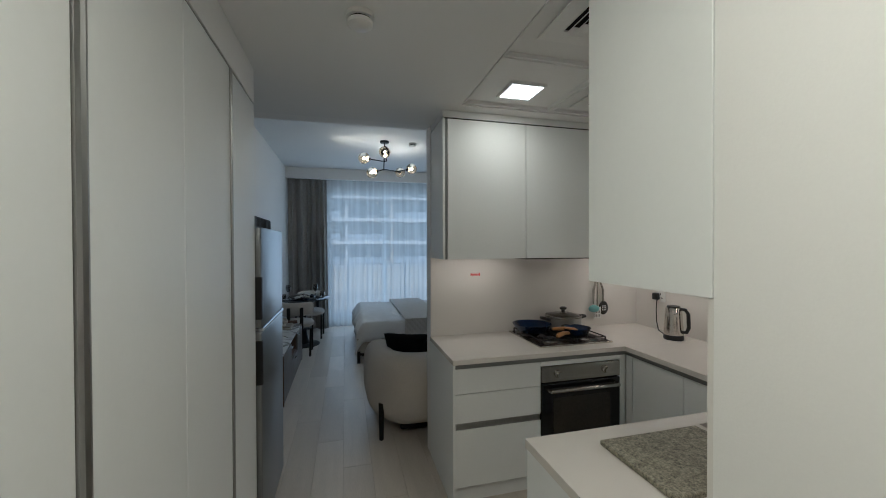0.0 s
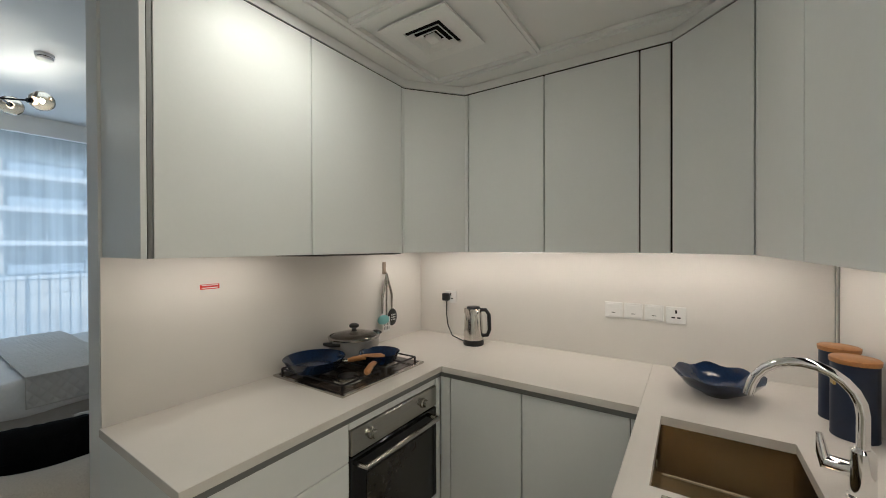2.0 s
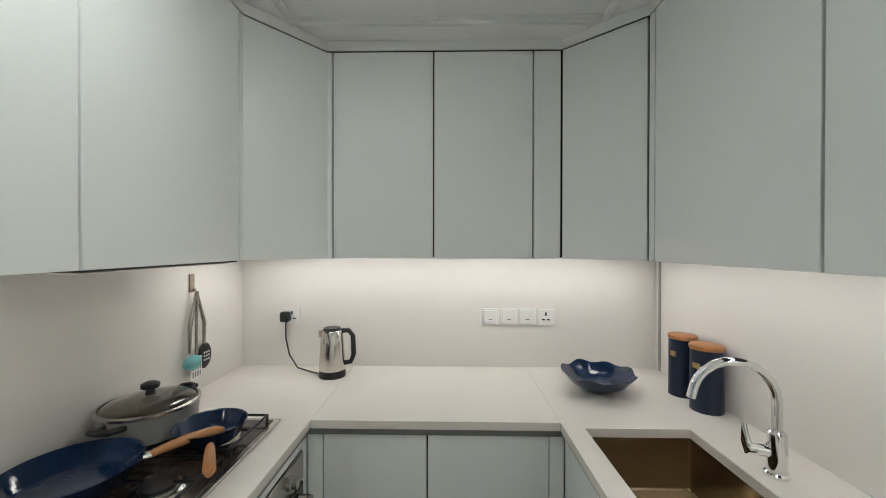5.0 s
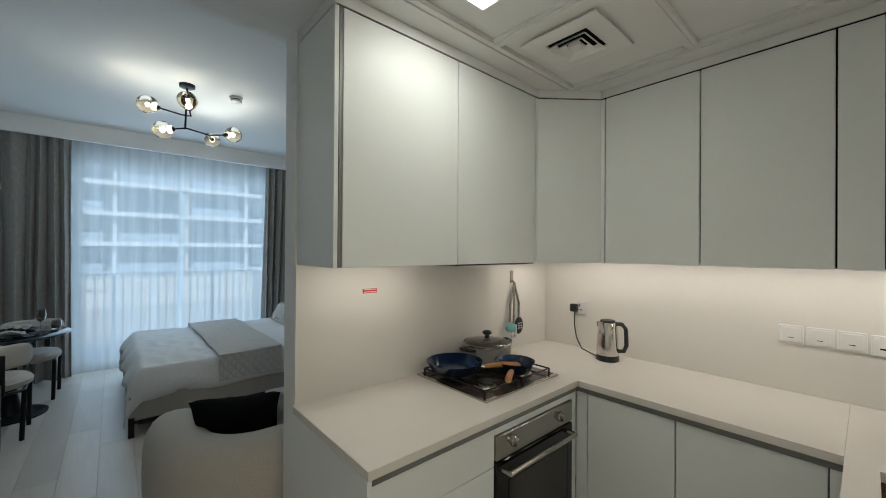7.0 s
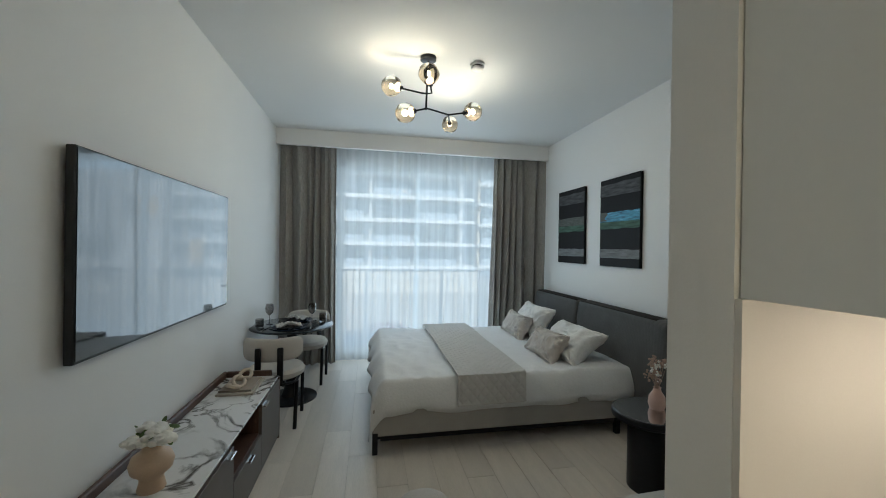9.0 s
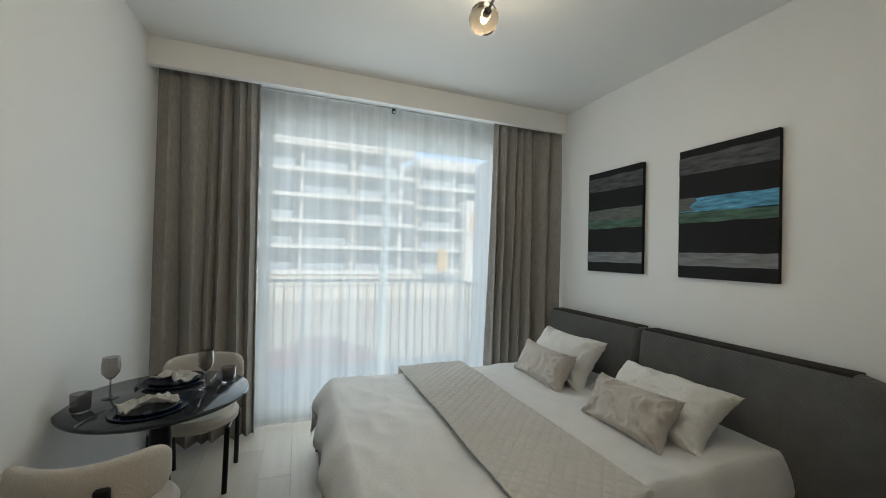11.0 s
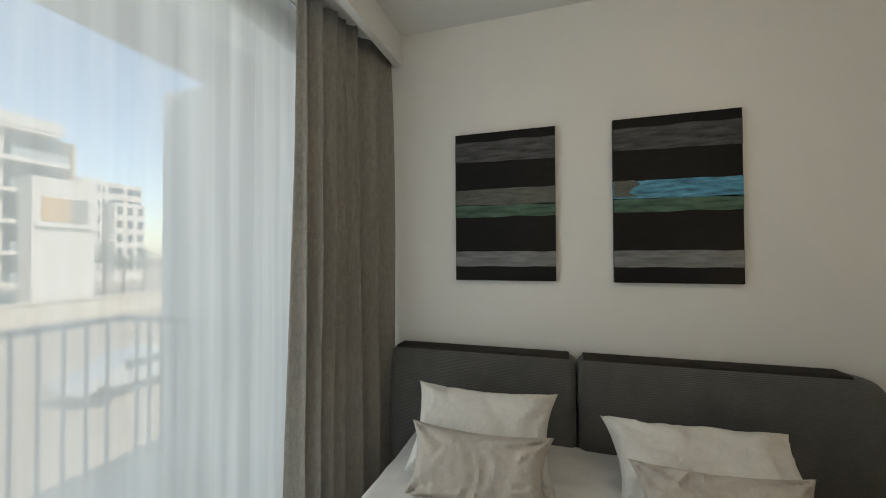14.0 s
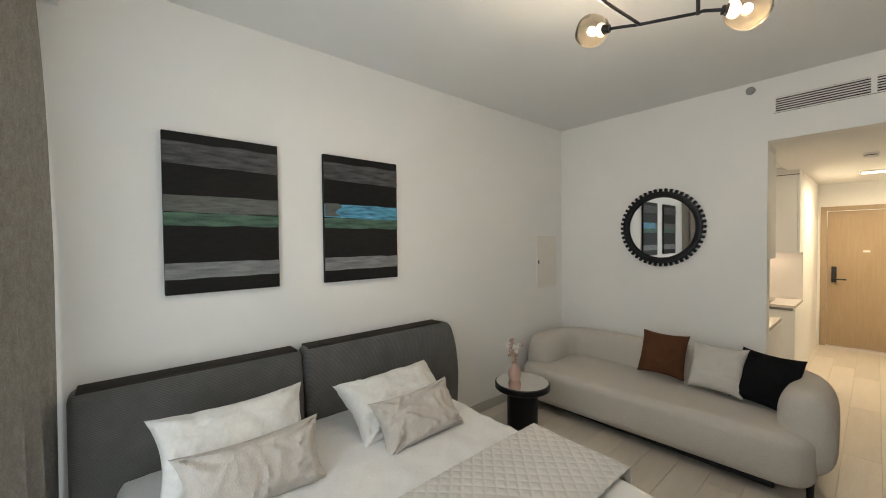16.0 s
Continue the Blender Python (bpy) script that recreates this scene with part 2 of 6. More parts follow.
def prism(points, z0, z1, bm=None, bev=0.0):
    own = bmesh.new()
    low = [own.verts.new((x, y, z0)) for x, y in points]
    face = own.faces.new(low)
    up = bmesh.ops.extrude_face_region(own, geom=[face])
    bmesh.ops.translate(own, verts=[v for v in up["geom"] if isinstance(v, bmesh.types.BMVert)], vec=(0, 0, z1 - z0))
    if bev:
        bmesh.ops.recalc_face_normals(own, faces=own.faces[:])
        bmesh.ops.bevel(own, geom=own.edges[:], offset=bev, segments=1, affect="EDGES")
    return join(bm, own)


def lathe(profile, centre, segs=32, bm=None, m=None):
    """A turned shape from (radius, height) pairs round an upright axis."""
    own = bmesh.new()
    rings = []
    for r, z in profile:
        if r < 1e-5:
            rings.append([own.verts.new((0, 0, z))])
        else:
            rings.append([own.verts.new((r * math.cos(2 * math.pi * i / segs), r * math.sin(2 * math.pi * i / segs), z)) for i in range(segs)])
    for a, b in zip(rings, rings[1:]):
        for i in range(segs):
            j = (i + 1) % segs
            if len(a) == 1 and len(b) > 1:
                own.faces.new((a[0], b[i], b[j]))
            elif len(b) == 1 and len(a) > 1:
                own.faces.new((a[i], a[j], b[0]))
            elif len(a) > 1:
                own.faces.new((a[i], a[j], b[j], b[i]))
    if m is not None:
        bmesh.ops.transform(own, matrix=m, verts=own.verts[:])
    bmesh.ops.translate(own, verts=own.verts[:], vec=centre)
    return join(bm, own)


def tube(points, radius, segs=10, bm=None, radii=None):
    """A round rod along a line of points, with closed ends."""
    own = bmesh.new()
    pts = [Vector(p) for p in points]
    rings = []
    side = None
    for i, p in enumerate(pts):
        d = (pts[min(i + 1, len(pts) - 1)] - pts[max(i - 1, 0)]).normalized()
        if side is None:
            side = d.orthogonal().normalized()
        side = (side - d * side.dot(d)).normalized()
        up = d.cross(side)
        r = radii[i] if radii else radius
        rings.append([own.verts.new(p + r * (math.cos(2 * math.pi * k / segs) * side + math.sin(2 * math.pi * k / segs) * up)) for k in range(segs)])
    for a, b in zip(rings, rings[1:]):
        for k in range(segs):
            own.faces.new((a[k], a[(k + 1) % segs], b[(k + 1) % segs], b[k]))
    own.faces.new(rings[0])
    own.faces.new(rings[-1])
    return join(bm, own)


def ball(centre, r, m=None, bm=None, u=20, v=12):
    own = bmesh.new()
    bmesh.ops.create_uvsphere(own, u_segments=u, v_segments=v, radius=r)
    if m is not None:
        bmesh.ops.transform(own, matrix=m, verts=own.verts[:])
    bmesh.ops.translate(own, verts=own.verts[:], vec=centre)
    return join(bm, own)


def sheet(fn, nu, nv):
    """A grid of quads from fn(u, v), u and v in 0..1."""
    own = bmesh.new()
    g = [[own.verts.new(fn(i / nu, j / nv)) for j in range(nv + 1)] for i in range(nu + 1)]
    for i in range(nu):
        for j in range(nv):
            own.faces.new((g[i][j], g[i + 1][j], g[i + 1][j + 1], g[i][j + 1]))
    return own


def cushion(w, h, d, m, seed=0, n=46, wrinkle=0.012, pinch=0.10):
    """A stuffed cushion: two puffed faces, drawn-in sides, pointed corners and creases."""
    own = bmesh.new()
    tops = {}
    for s in (1, -1):
        for i in range(n + 1):
            for j in range(n + 1):
                a, b = 2 * i / n - 1, 2 * j / n - 1
                rim = (1 - a ** 4) * (1 - b ** 4)
                if s == -1 and rim < 1e-9:
                    tops[s, i, j] = tops[1, i, j]
                    continue
                x = a * (1 - pinch * (1 - b * b) * abs(a) ** 3) * w / 2
                y = b * (1 - pinch * (1 - a * a) * abs(b) ** 3) * h / 2
                puff = max(0.0, rim) ** 0.42 * (1 - 0.25 * (a * a + b * b) / 2)
                q = Vector((x * 6 + seed * 3.7, y * 6 - seed, s * 2.0))
                q += 0.8 * Vector((noise.noise(q), noise.noise(q + Vector((5, 1, 2))), 0))
                c = 0.9 * noise.noise(q) + 0.9 * (0.35 - abs(noise.noise(q * 1.9))) + 0.35 * (0.3 - abs(noise.noise(q * 4.1)))
                # drawn creases that run in from the four corners and the long seams
                for ca, cb in ((1, 1), (1, -1), (-1, 1), (-1, -1)):
                    da, db = 1 - a * ca, 1 - b * cb
                    far = math.hypot(da, db)
                    ang = math.atan2(db, da)
                    c += 0.75 * math.exp(-2.0 * far) * min(1, far * 4) * math.sin(9 * ang + seed * 2.1 + ca + 2 * cb + 2.0 * noise.noise(q * 0.6))
                seam = math.exp(-5 * (1 - abs(b))) * 0.5 + math.exp(-5 * (1 - abs(a))) * 0.35
                c += seam * noise.noise(Vector((x * 26, y * 26, seed + s)))
                z = s * d / 2 * puff + wrinkle * c * min(1, puff * 1.6)
                tops[s, i, j] = own.verts.new((x, y, z))
    for s in (1, -1):
        for i in range(n):
            for j in range(n):
                q = [tops[s, i, j], tops[s, i + 1, j], tops[s, i + 1, j + 1], tops[s, i, j + 1]]
                own.faces.new(q if s == 1 else q[::-1])
    bmesh.ops.transform(own, matrix=m, verts=own.verts[:])
    return own


def soft_box(x0, x1, y0, y1, z0, z1, r, bm=None, seg=5):
    return box(x0, x1, y0, y1, z0, z1, r, seg, bm)


# ---- the shell of the flat ----
HALL_H, ROOM_H = 2.475, 2.985
WALL_Y = 3.27  # room face of the wall behind the sofa
struct("wall_kitchen_back", boxes([(0.87, 2.92, 3.15, WALL_Y, 0, ROOM_H + 0.1)]), WALL, "white painted wall between kitchen and sofa corner")
struct("wall_beam", boxes([(-0.77, 0.87, 3.15, WALL_Y, HALL_H, ROOM_H + 0.1)]), WALL, "white painted beam over the passage from hall to room")
struct("wall_east", boxes([(2.79, 2.92, WALL_Y, 8.2, 0, ROOM_H + 0.1), (2.715, 2.92, 0.75, 3.15, 0, ROOM_H + 0.1)]), WALL, "plain white painted wall behind bed and kitchen")
struct("wall_west", boxes([(-0.9, -0.77, -1.0, 8.2, 0, ROOM_H + 0.1)]), WALL, "plain white painted wall behind the television")
struct("wall_hall", boxes([(0.87, 2.92, -1.0, 0.915, 0, HALL_H + 0.1)]), WALL, "white painted hall wall beside the kitchen")
struct("wall_entrance", boxes([(-0.77, -0.12, -1.0, -0.85, 0, HALL_H), (0.84, 0.87, -1.0, -0.85, 0, HALL_H), (-0.12, 0.84, -1.0, -0.85, 2.13, HALL_H)]), WALL, "white painted wall round the entrance door")
struct("wall_window", boxes([(2.60, 2.79, 8.02, 8.2, 0, ROOM_H + 0.1), (-0.77, 2.60, 8.02, 8.2, 2.70, ROOM_H + 0.1)]), WALL, "white painted wall round the balcony door")
struct("wall_bulkhead", boxes([(-0.77, 2.79, 7.55, 7.60, 2.79, ROOM_H), (-0.77, 2.79, 7.60, 8.02, 2.90, ROOM_H)]), WALL, "white painted curtain bulkhead under the ceiling")
struct("ceiling", boxes([(-0.77, 2.79, WALL_Y, 8.02, ROOM_H, ROOM_H + 0.1)]), CEIL, "plain white painted ceiling of the room")
tray = boxes([(-0.77, 0.975, -0.85, 3.15, HALL_H, HALL_H + 0.1), (0.975, 2.715, 2.70, 3.15, HALL_H, HALL_H + 0.1), (0.975, 2.715, 0.915, 1.36, HALL_H, HALL_H + 0.1), (2.29, 2.715, 1.36, 2.70, HALL_H, HALL_H + 0.1),
              (0.975, 2.29, 1.36, 2.70, HALL_H + 0.03, HALL_H + 0.1),
              (1.575, 1.625, 1.385, 2.675, HALL_H + 0.010, HALL_H + 0.0295), (1.0, 1.574, 2.065, 2.115, HALL_H + 0.010, HALL_H + 0.0295), (1.626, 2.265, 2.065, 2.115, HALL_H + 0.010, HALL_H + 0.0295),
              (1.592, 1.608, 1.385, 2.675, HALL_H + 0.005, HALL_H + 0.0095), (1.0, 1.59, 2.082, 2.098, HALL_H + 0.005, HALL_H + 0.0095), (1.61, 2.265, 2.082, 2.098, HALL_H + 0.005, HALL_H + 0.0095),
              (0.988, 1.0, 1.36, 2.70, HALL_H + 0.008, HALL_H + 0.0295), (2.266, 2.289, 1.36, 2.70, HALL_H + 0.008, HALL_H + 0.0295), (1.0, 2.266, 2.676, 2.70, HALL_H + 0.008, HALL_H + 0.0295), (1.0, 2.266, 1.36, 1.384, HALL_H + 0.008, HALL_H + 0.0295)])
struct("ceiling_hall_kitchen", tray, CEIL, "white lowered ceiling with recessed access panels")
SKIRT = mat("grey_skirting", (0.46, 0.44, 0.41), 0.5, 0, 0.05, 6, 90, 0.02)
struct("baseboard", boxes([(2.775, 2.79, WALL_Y, 7.9, 0, 0.09), (-0.77, -0.755, 3.2, 8.0, 0, 0.09), (0.87, 2.775, WALL_Y, WALL_Y + 0.015, 0, 0.09)], 0.002), SKIRT, "low grey skirting board along the walls")

# entrance door
door = thing("door_1", (0.36, -0.93, 0), "closed oak veneer entrance door with black lever handle", "door", kind="structure")
part("door_frame", boxes([(-0.12, -0.055, -0.94, -0.835, 0, 2.13), (0.775, 0.84, -0.94, -0.835, 0, 2.13), (-0.055, 0.775, -0.94, -0.835, 2.065, 2.13)], 0.004), DOORWD, door)
leaf = part("door_leaf", box(-0.05, 0.77, -0.935, -0.885, 0.008, 2.06, 0.003), DOORWD, door)
part("lock_plate", box(0.665, 0.72, -0.884, -0.858, 0.98, 1.22, 0.006, 2), BLACK, door, "black electronic lock plate")
part("door_handle", tube([(0.69, -0.86, 1.03), (0.69, -0.82, 1.03), (0.66, -0.815, 1.03), (0.56, -0.815, 1.03)], 0.011), BLACK, door)
part("door_sign", box(0.33, 0.40, -0.884, -0.881, 1.44, 1.47), WHITEPL, door)

# ---- kitchen: upper cabinets ----
UB, UT = 1.487, 2.42


def wall_unit(name, pts_body, fronts, label, group="kitchen wall units"):
    """A wall unit: body from a plan outline, and doors as (x0, y0, x1, y1) along the front line."""
    cx = sum(p[0] for p in pts_body) / len(pts_body)
    cy = sum(p[1] for p in pts_body) / len(pts_body)
    u = thing(name, (cx, cy, UB), label, "cabinet", group)
    # body is near-black so the shade in the door seams sits in its colour
    part("body", prism(pts_body, UB + 0.004, UT - 0.004), GAPSHADE_MARK, u)
    for x0, y0, x1, y1, kind in fronts:
        a, b = Vector((x0, y0)), Vector((x1, y1))
        d = (b - a).normalized()
        nrm = Vector((-d.y, d.x)) * 0.02
        a2, b2 = a + d * 0.0022, b - d * 0.0022
        part(kind, prism([tuple(a2), tuple(b2), tuple(b2 + nrm), tuple(a2 + nrm)], UB, UT, bev=0.0012), LACQ, u)
    return u


SEAMG = mat("grey_edge_profile", (0.22, 0.22, 0.215), 0.45, 0.3, 0.05, 5, 60, 0)
ua = wall_unit("wall_cabinet", [(0.895, 3.146), (1.481, 3.146), (1.481, 2.824), (0.895, 2.824)], [(1.481, 2.823, 0.91, 2.823, "door")], "white handleless wall cabinet with an end panel beside the passage")
part("end_panel", box(0.878, 0.8945, 2.803, 3.148, UB, UT, 0.001), LACQ, ua)
part("edge_strip", box(0.896, 0.9085, 2.802, 2.822, UB, UT), SEAMG, ua, "thin metal edge strip")
wall_unit("wall_cabinet", [(1.483, 3.146), (2.11, 3.146), (2.11, 2.824), (1.483, 2.824)], [(2.085, 2.823, 1.483, 2.823, "door"), (2.113, 2.823, 2.087, 2.823, "filler")], "white handleless wall cabinet over the gas hob")
wall_unit("corner_wall_cabinet", [(2.113, 3.146), (2.71, 3.146), (2.71, 2.585), (2.41, 2.585), (2.128, 2.822)], [(2.4115, 2.5835, 2.118, 2.823, "door")], "white handleless corner wall cabinet set at an angle")
wall_unit("wall_cabinet", [(2.71, 2.582), (2.71, 2.093), (2.414, 2.093), (2.414, 2.582)], [(2.413, 2.091, 2.413, 2.548, "door"), (2.413, 2.55, 2.413, 2.58, "filler")], "white handleless wall cabinet over the kettle")
wall_unit("wall_cabinet", [(2.71, 2.090), (2.71, 1.517), (2.414, 1.517), (2.414, 2.090)], [(2.413, 1.642, 2.413, 2.089, "door"), (2.413, 1.517, 2.413, 1.640, "filler")], "white handleless wall cabinet beside a narrow filler")
wall_unit("corner_wall_cabinet", [(2.71, 1.514), (2.71, 0.92), (2.151, 0.92), (2.151, 1.232), (2.41, 1.514)], [(2.165, 1.243, 2.405, 1.50, "door")], "white handleless corner wall cabinet over the blue bowl")
wall_unit("wall_cabinet", [(2.148, 0.92), (1.478, 0.92), (1.478, 1.234), (2.148, 1.234)], [(1.479, 1.235, 2.105, 1.235, "door"), (2.107, 1.235, 2.147, 1.235, "filler")], "white handleless wall cabinet over the sink")
uz = wall_unit("wall_cabinet", [(1.476, 0.92), (0.889, 0.92), (0.889, 1.234), (1.476, 1.234)], [(0.889, 1.235, 1.476, 1.235, "door")], "white handleless wall cabinet with end panel at the hall")
part("end_panel", box(0.868, 0.8885, 0.917, 1.256, UB, UT, 0.001), LACQ, uz)
# solid near-black strip; the shade of the gap above the cabinets is its colour
gap = prism([(0.89, 3.14), (0.89, 2.812), (2.118, 2.812), (2.402, 2.582), (2.402, 1.510), (2.155, 1.246), (0.88, 1.246), (0.88, 0.92), (2.71, 0.92), (2.71, 3.14)], UT + 0.0005, UT + 0.009)
struct("trim_shadow_gap", gap, GAPSHADE_MARK, "near-black strip painted as gap shade over the wall cabinets")
fas = prism([(0.88, 3.149), (0.88, 2.806), (2.116, 2.806), (2.396, 2.578), (2.396, 1.514), (2.151, 1.252), (0.874, 1.252), (0.874, 0.916), (2.712, 0.916), (2.712, 3.149)], UT + 0.0095, HALL_H - 0.001)
struct("trim_fascia", fas, CEIL, "white filler fascia between cabinets and ceiling")

# backsplash and worktop
struct("wall_backsplash_hob", box(0.871, 2.702, 3.138, 3.149, 0.898, UB - 0.001), SPLASH, "pale quartz backsplash behind the hob")
struct("wall_backsplash_side", box(2.703, 2.714, 0.93, 3.137, 0.898, UB - 0.001), SPLASH, "pale quartz backsplash with sockets")
struct("wall_backsplash_sink", box(0.871, 2.702, 0.916, 0.927, 0.898, UB - 0.001), SPLASH, "pale quartz backsplash behind the sink")
part_trim = boxes([(2.648, 2.664, 0.9275, 0.932, 0.899, UB - 0.002)])
struct("trim_backsplash_joint", part_trim, ALU, "thin metal joint strip on the backsplash")
T0, T1 = 0.866, 0.897


def ring_slab(o, i, z0, z1, floor_z=None):
    """A slab with a rectangular hole, or with floor_z a tub with walls and a floor."""
    own = bmesh.new()

    def rect(r, z):
        return [own.verts.new((x, y, z)) for x, y in ((r[0], r[2]), (r[1], r[2]), (r[1], r[3]), (r[0], r[3]))]

    a, b = rect(o, z1), rect(i, z1)
    c, d = rect(o, z0), rect(i, floor_z if floor_z is not None else z0)
    for k in range(4):
        j = (k + 1) % 4
        own.faces.new((a[k], a[j], b[j], b[k]))
        own.faces.new((c[k], c[j], a[j], a[k]))
        own.faces.new((b[k], b[j], d[j], d[k]))
        if floor_z is None:
            own.faces.new((d[k], d[j], c[j], c[k]))
    if floor_z is not None:
        own.faces.new(c)
        own.faces.new(d)
    return own


wt = thing("kitchen_worktop", (1.8, 2.0, T0), "U-shaped pale quartz worktop on white kitchen units", "worktop")
part("hob_run", box(0.866, 2.713, 2.5305, 3.149, T0, T1, 0.0012), QUARTZ, wt)
part("side_run", box(2.07, 2.713, 1.6095, 2.530, T0, T1, 0.0008), QUARTZ, wt)
part("sink_run", ring_slab((0.866, 2.713, 0.917, 1.609), (1.552, 2.03, 1.168, 1.535), T0, T1), QUARTZ, wt)


def base_unit(name, body, fronts, label):
    u = thing(name, ((body[0] + body[1]) / 2, (body[2] + body[3]) / 2, 0), label, "cabinet", "kitchen base units")
    # near-black body: shade between the fronts is put into its colour
    part("body", box(*body), GAPSHADE_MARK, u)
    for nm, b in fronts:
        part(nm, box(*b, bev=0.0012), LACQ, u)
    return u


bu = base_unit("drawer_unit", (0.885, 1.455, 2.575, 3.14, 0.1, 0.83), [("drawer_front", (0.885, 1.454, 2.553, 2.574, 0.683, 0.835)), ("drawer_front", (0.885, 1.454, 2.553, 2.574, 0.505, 0.679)), ("drawer_front", (0.885, 1.454, 2.553, 2.574, 0.115, 0.462))], "white handleless drawer unit with metal grip profiles")
part("end_panel", box(0.868, 0.884, 2.54, 3.148, 0.0, 0.865, 0.001), LACQ, bu)
part("grip_profile", boxes([(0.885, 1.454, 2.562, 2.574, 0.463, 0.504)]), ALU, bu, "recessed metal grip profile")
part("plinth", box(0.885, 1.455, 2.60, 2.615, 0.0, 0.1), LACQ, bu)
bo = base_unit("oven_housing", (1.457, 2.05, 2.60, 3.14, 0.1, 0.23), [("filler_panel", (1.457, 2.047, 2.553, 2.574, 0.805, 0.835)), ("lower_panel", (1.457, 2.047, 2.553, 2.574, 0.115, 0.232)), ("filler_panel", (2.05, 2.092, 2.553, 2.574, 0.115, 0.835))], "white oven housing with filler panels")
part("plinth", box(1.457, 2.14, 2.60, 2.615, 0.0, 0.099), LACQ, bo)
br = base_unit("base_cabinet", (2.115, 2.70, 2.10, 2.52, 0.1, 0.83), [("door", (2.093, 2.114, 2.102, 2.488, 0.115, 0.835)), ("filler_panel", (2.093, 2.114, 2.492, 2.55, 0.115, 0.835))], "white handleless base cabinet in the kitchen corner")
part("plinth", box(2.14, 2.155, 2.10, 2.60, 0.0, 0.099), LACQ, br)
br = base_unit("base_cabinet", (2.115, 2.70, 1.62, 2.098, 0.1, 0.83), [("door", (2.093, 2.114, 1.647, 2.096, 0.115, 0.835)), ("filler_panel", (2.093, 2.114, 1.59, 1.643, 0.115, 0.835))], "white handleless base cabinet under the quartz worktop")
part("plinth", box(2.14, 2.155, 1.54, 2.098, 0.0, 0.099), LACQ, br)
bs_ = base_unit("sink_cabinet", (1.50, 2.09, 0.92, 1.565, 0.1, 0.60), [("door", (1.50, 1.79, 1.566, 1.587, 0.115, 0.835)), ("door", (1.792, 2.09, 1.566, 1.587, 0.115, 0.835))], "white handleless sink base cabinet")
part("plinth", box(1.50, 2.14, 1.52, 1.535, 0.0, 0.099), LACQ, bs_)
bw = base_unit("base_cabinet", (0.886, 1.498, 0.92, 1.565, 0.1, 0.83), [("door", (0.886, 1.498, 1.566, 1.587, 0.115, 0.835))], "white handleless base cabinet with end panel at the hall")
part("end_panel", box(0.868, 0.885, 0.92, 1.60, 0.0, 0.865, 0.001), LACQ, bw)
part("plinth", box(0.886, 1.498, 1.52, 1.535, 0.0, 0.099), LACQ, bw)
struct("trim_worktop_profile", boxes([(0.885, 2.10, 2.545, 2.575, 0.838, 0.8655), (2.085, 2.115, 1.60, 2.545, 0.838, 0.8655), (0.886, 2.085, 1.565, 1.595, 0.838, 0.8655)]), SEAMG, "grey metal grip profile under the worktop edge")

# oven
ov = thing("oven", (1.75, 2.56, 0.235), "built-in stainless steel oven with black glass door", "oven")
part("body", box(1.465, 2.04, 2.58, 3.10, 0.24, 0.80), BLKMET, ov)
part("control_panel", box(1.461, 2.044, 2.545, 2.579, 0.70, 0.80, 0.003), STEEL, ov)
od = part("oven_door", box(1.461, 2.044, 2.545, 2.579, 0.238, 0.692, 0.004), BLKGLS, ov, "black glass oven door")
part("window", box(1.54, 1.965, 2.5425, 2.5445, 0.30, 0.60), mat("oven_window", (0.03, 0.026, 0.02), 0.08, 0, 0.3, 6, 60, 0), ov)
part("handle", tube([(1.50, 2.545, 0.655), (1.50, 2.505, 0.655), (2.005, 2.505, 0.655), (2.005, 2.545, 0.655)], 0.011), STEEL, od, "steel bar handle")
for kx in (1.575, 1.93):
    part("knob", lathe([(0, 0), (0.024, 0), (0.024, 0.006), (0.018, 0.010), (0.017, 0.026), (0.0, 0.027)], (kx, 2.545, 0.75), 20, m=pose(0, 0, 0, 90)), STEEL, ov, "", True)

# gas hob
hb = thing("gas_hob", (1.775, 2.88, 0.897), "stainless steel gas hob with four burners and black pan supports", "hob")
part("tray", box(1.495, 2.06, 2.634, 3.122, 0.8975, 0.908, 0.004, 2), STEEL, hb)
part("recess", box(1.515, 2.04, 2.655, 3.10, 0.9085, 0.910), mat("hob_brown_glass_deck", (0.055, 0.042, 0.035), 0.14, 0.0, 0.1, 6, 120, 0.03), hb)
for bx, by, r in ((1.64, 2.76, 0.05), (1.64, 3.0, 0.04), (1.91, 2.76, 0.04), (1.91, 3.0, 0.035)):
    b = part("burner", lathe([(0, 0), (r + 0.015, 0), (r + 0.012, 0.008), (r, 0.010), (r, 0.016), (0, 0.016)], (bx, by, 0.910), 28), STEEL, hb, "", True)
    part("burner_cap", lathe([(0, 0), (r - 0.006, 0), (r - 0.008, 0.006), (0, 0.008)], (bx, by, 0.9262), 28), BLKMET, b, "", True)
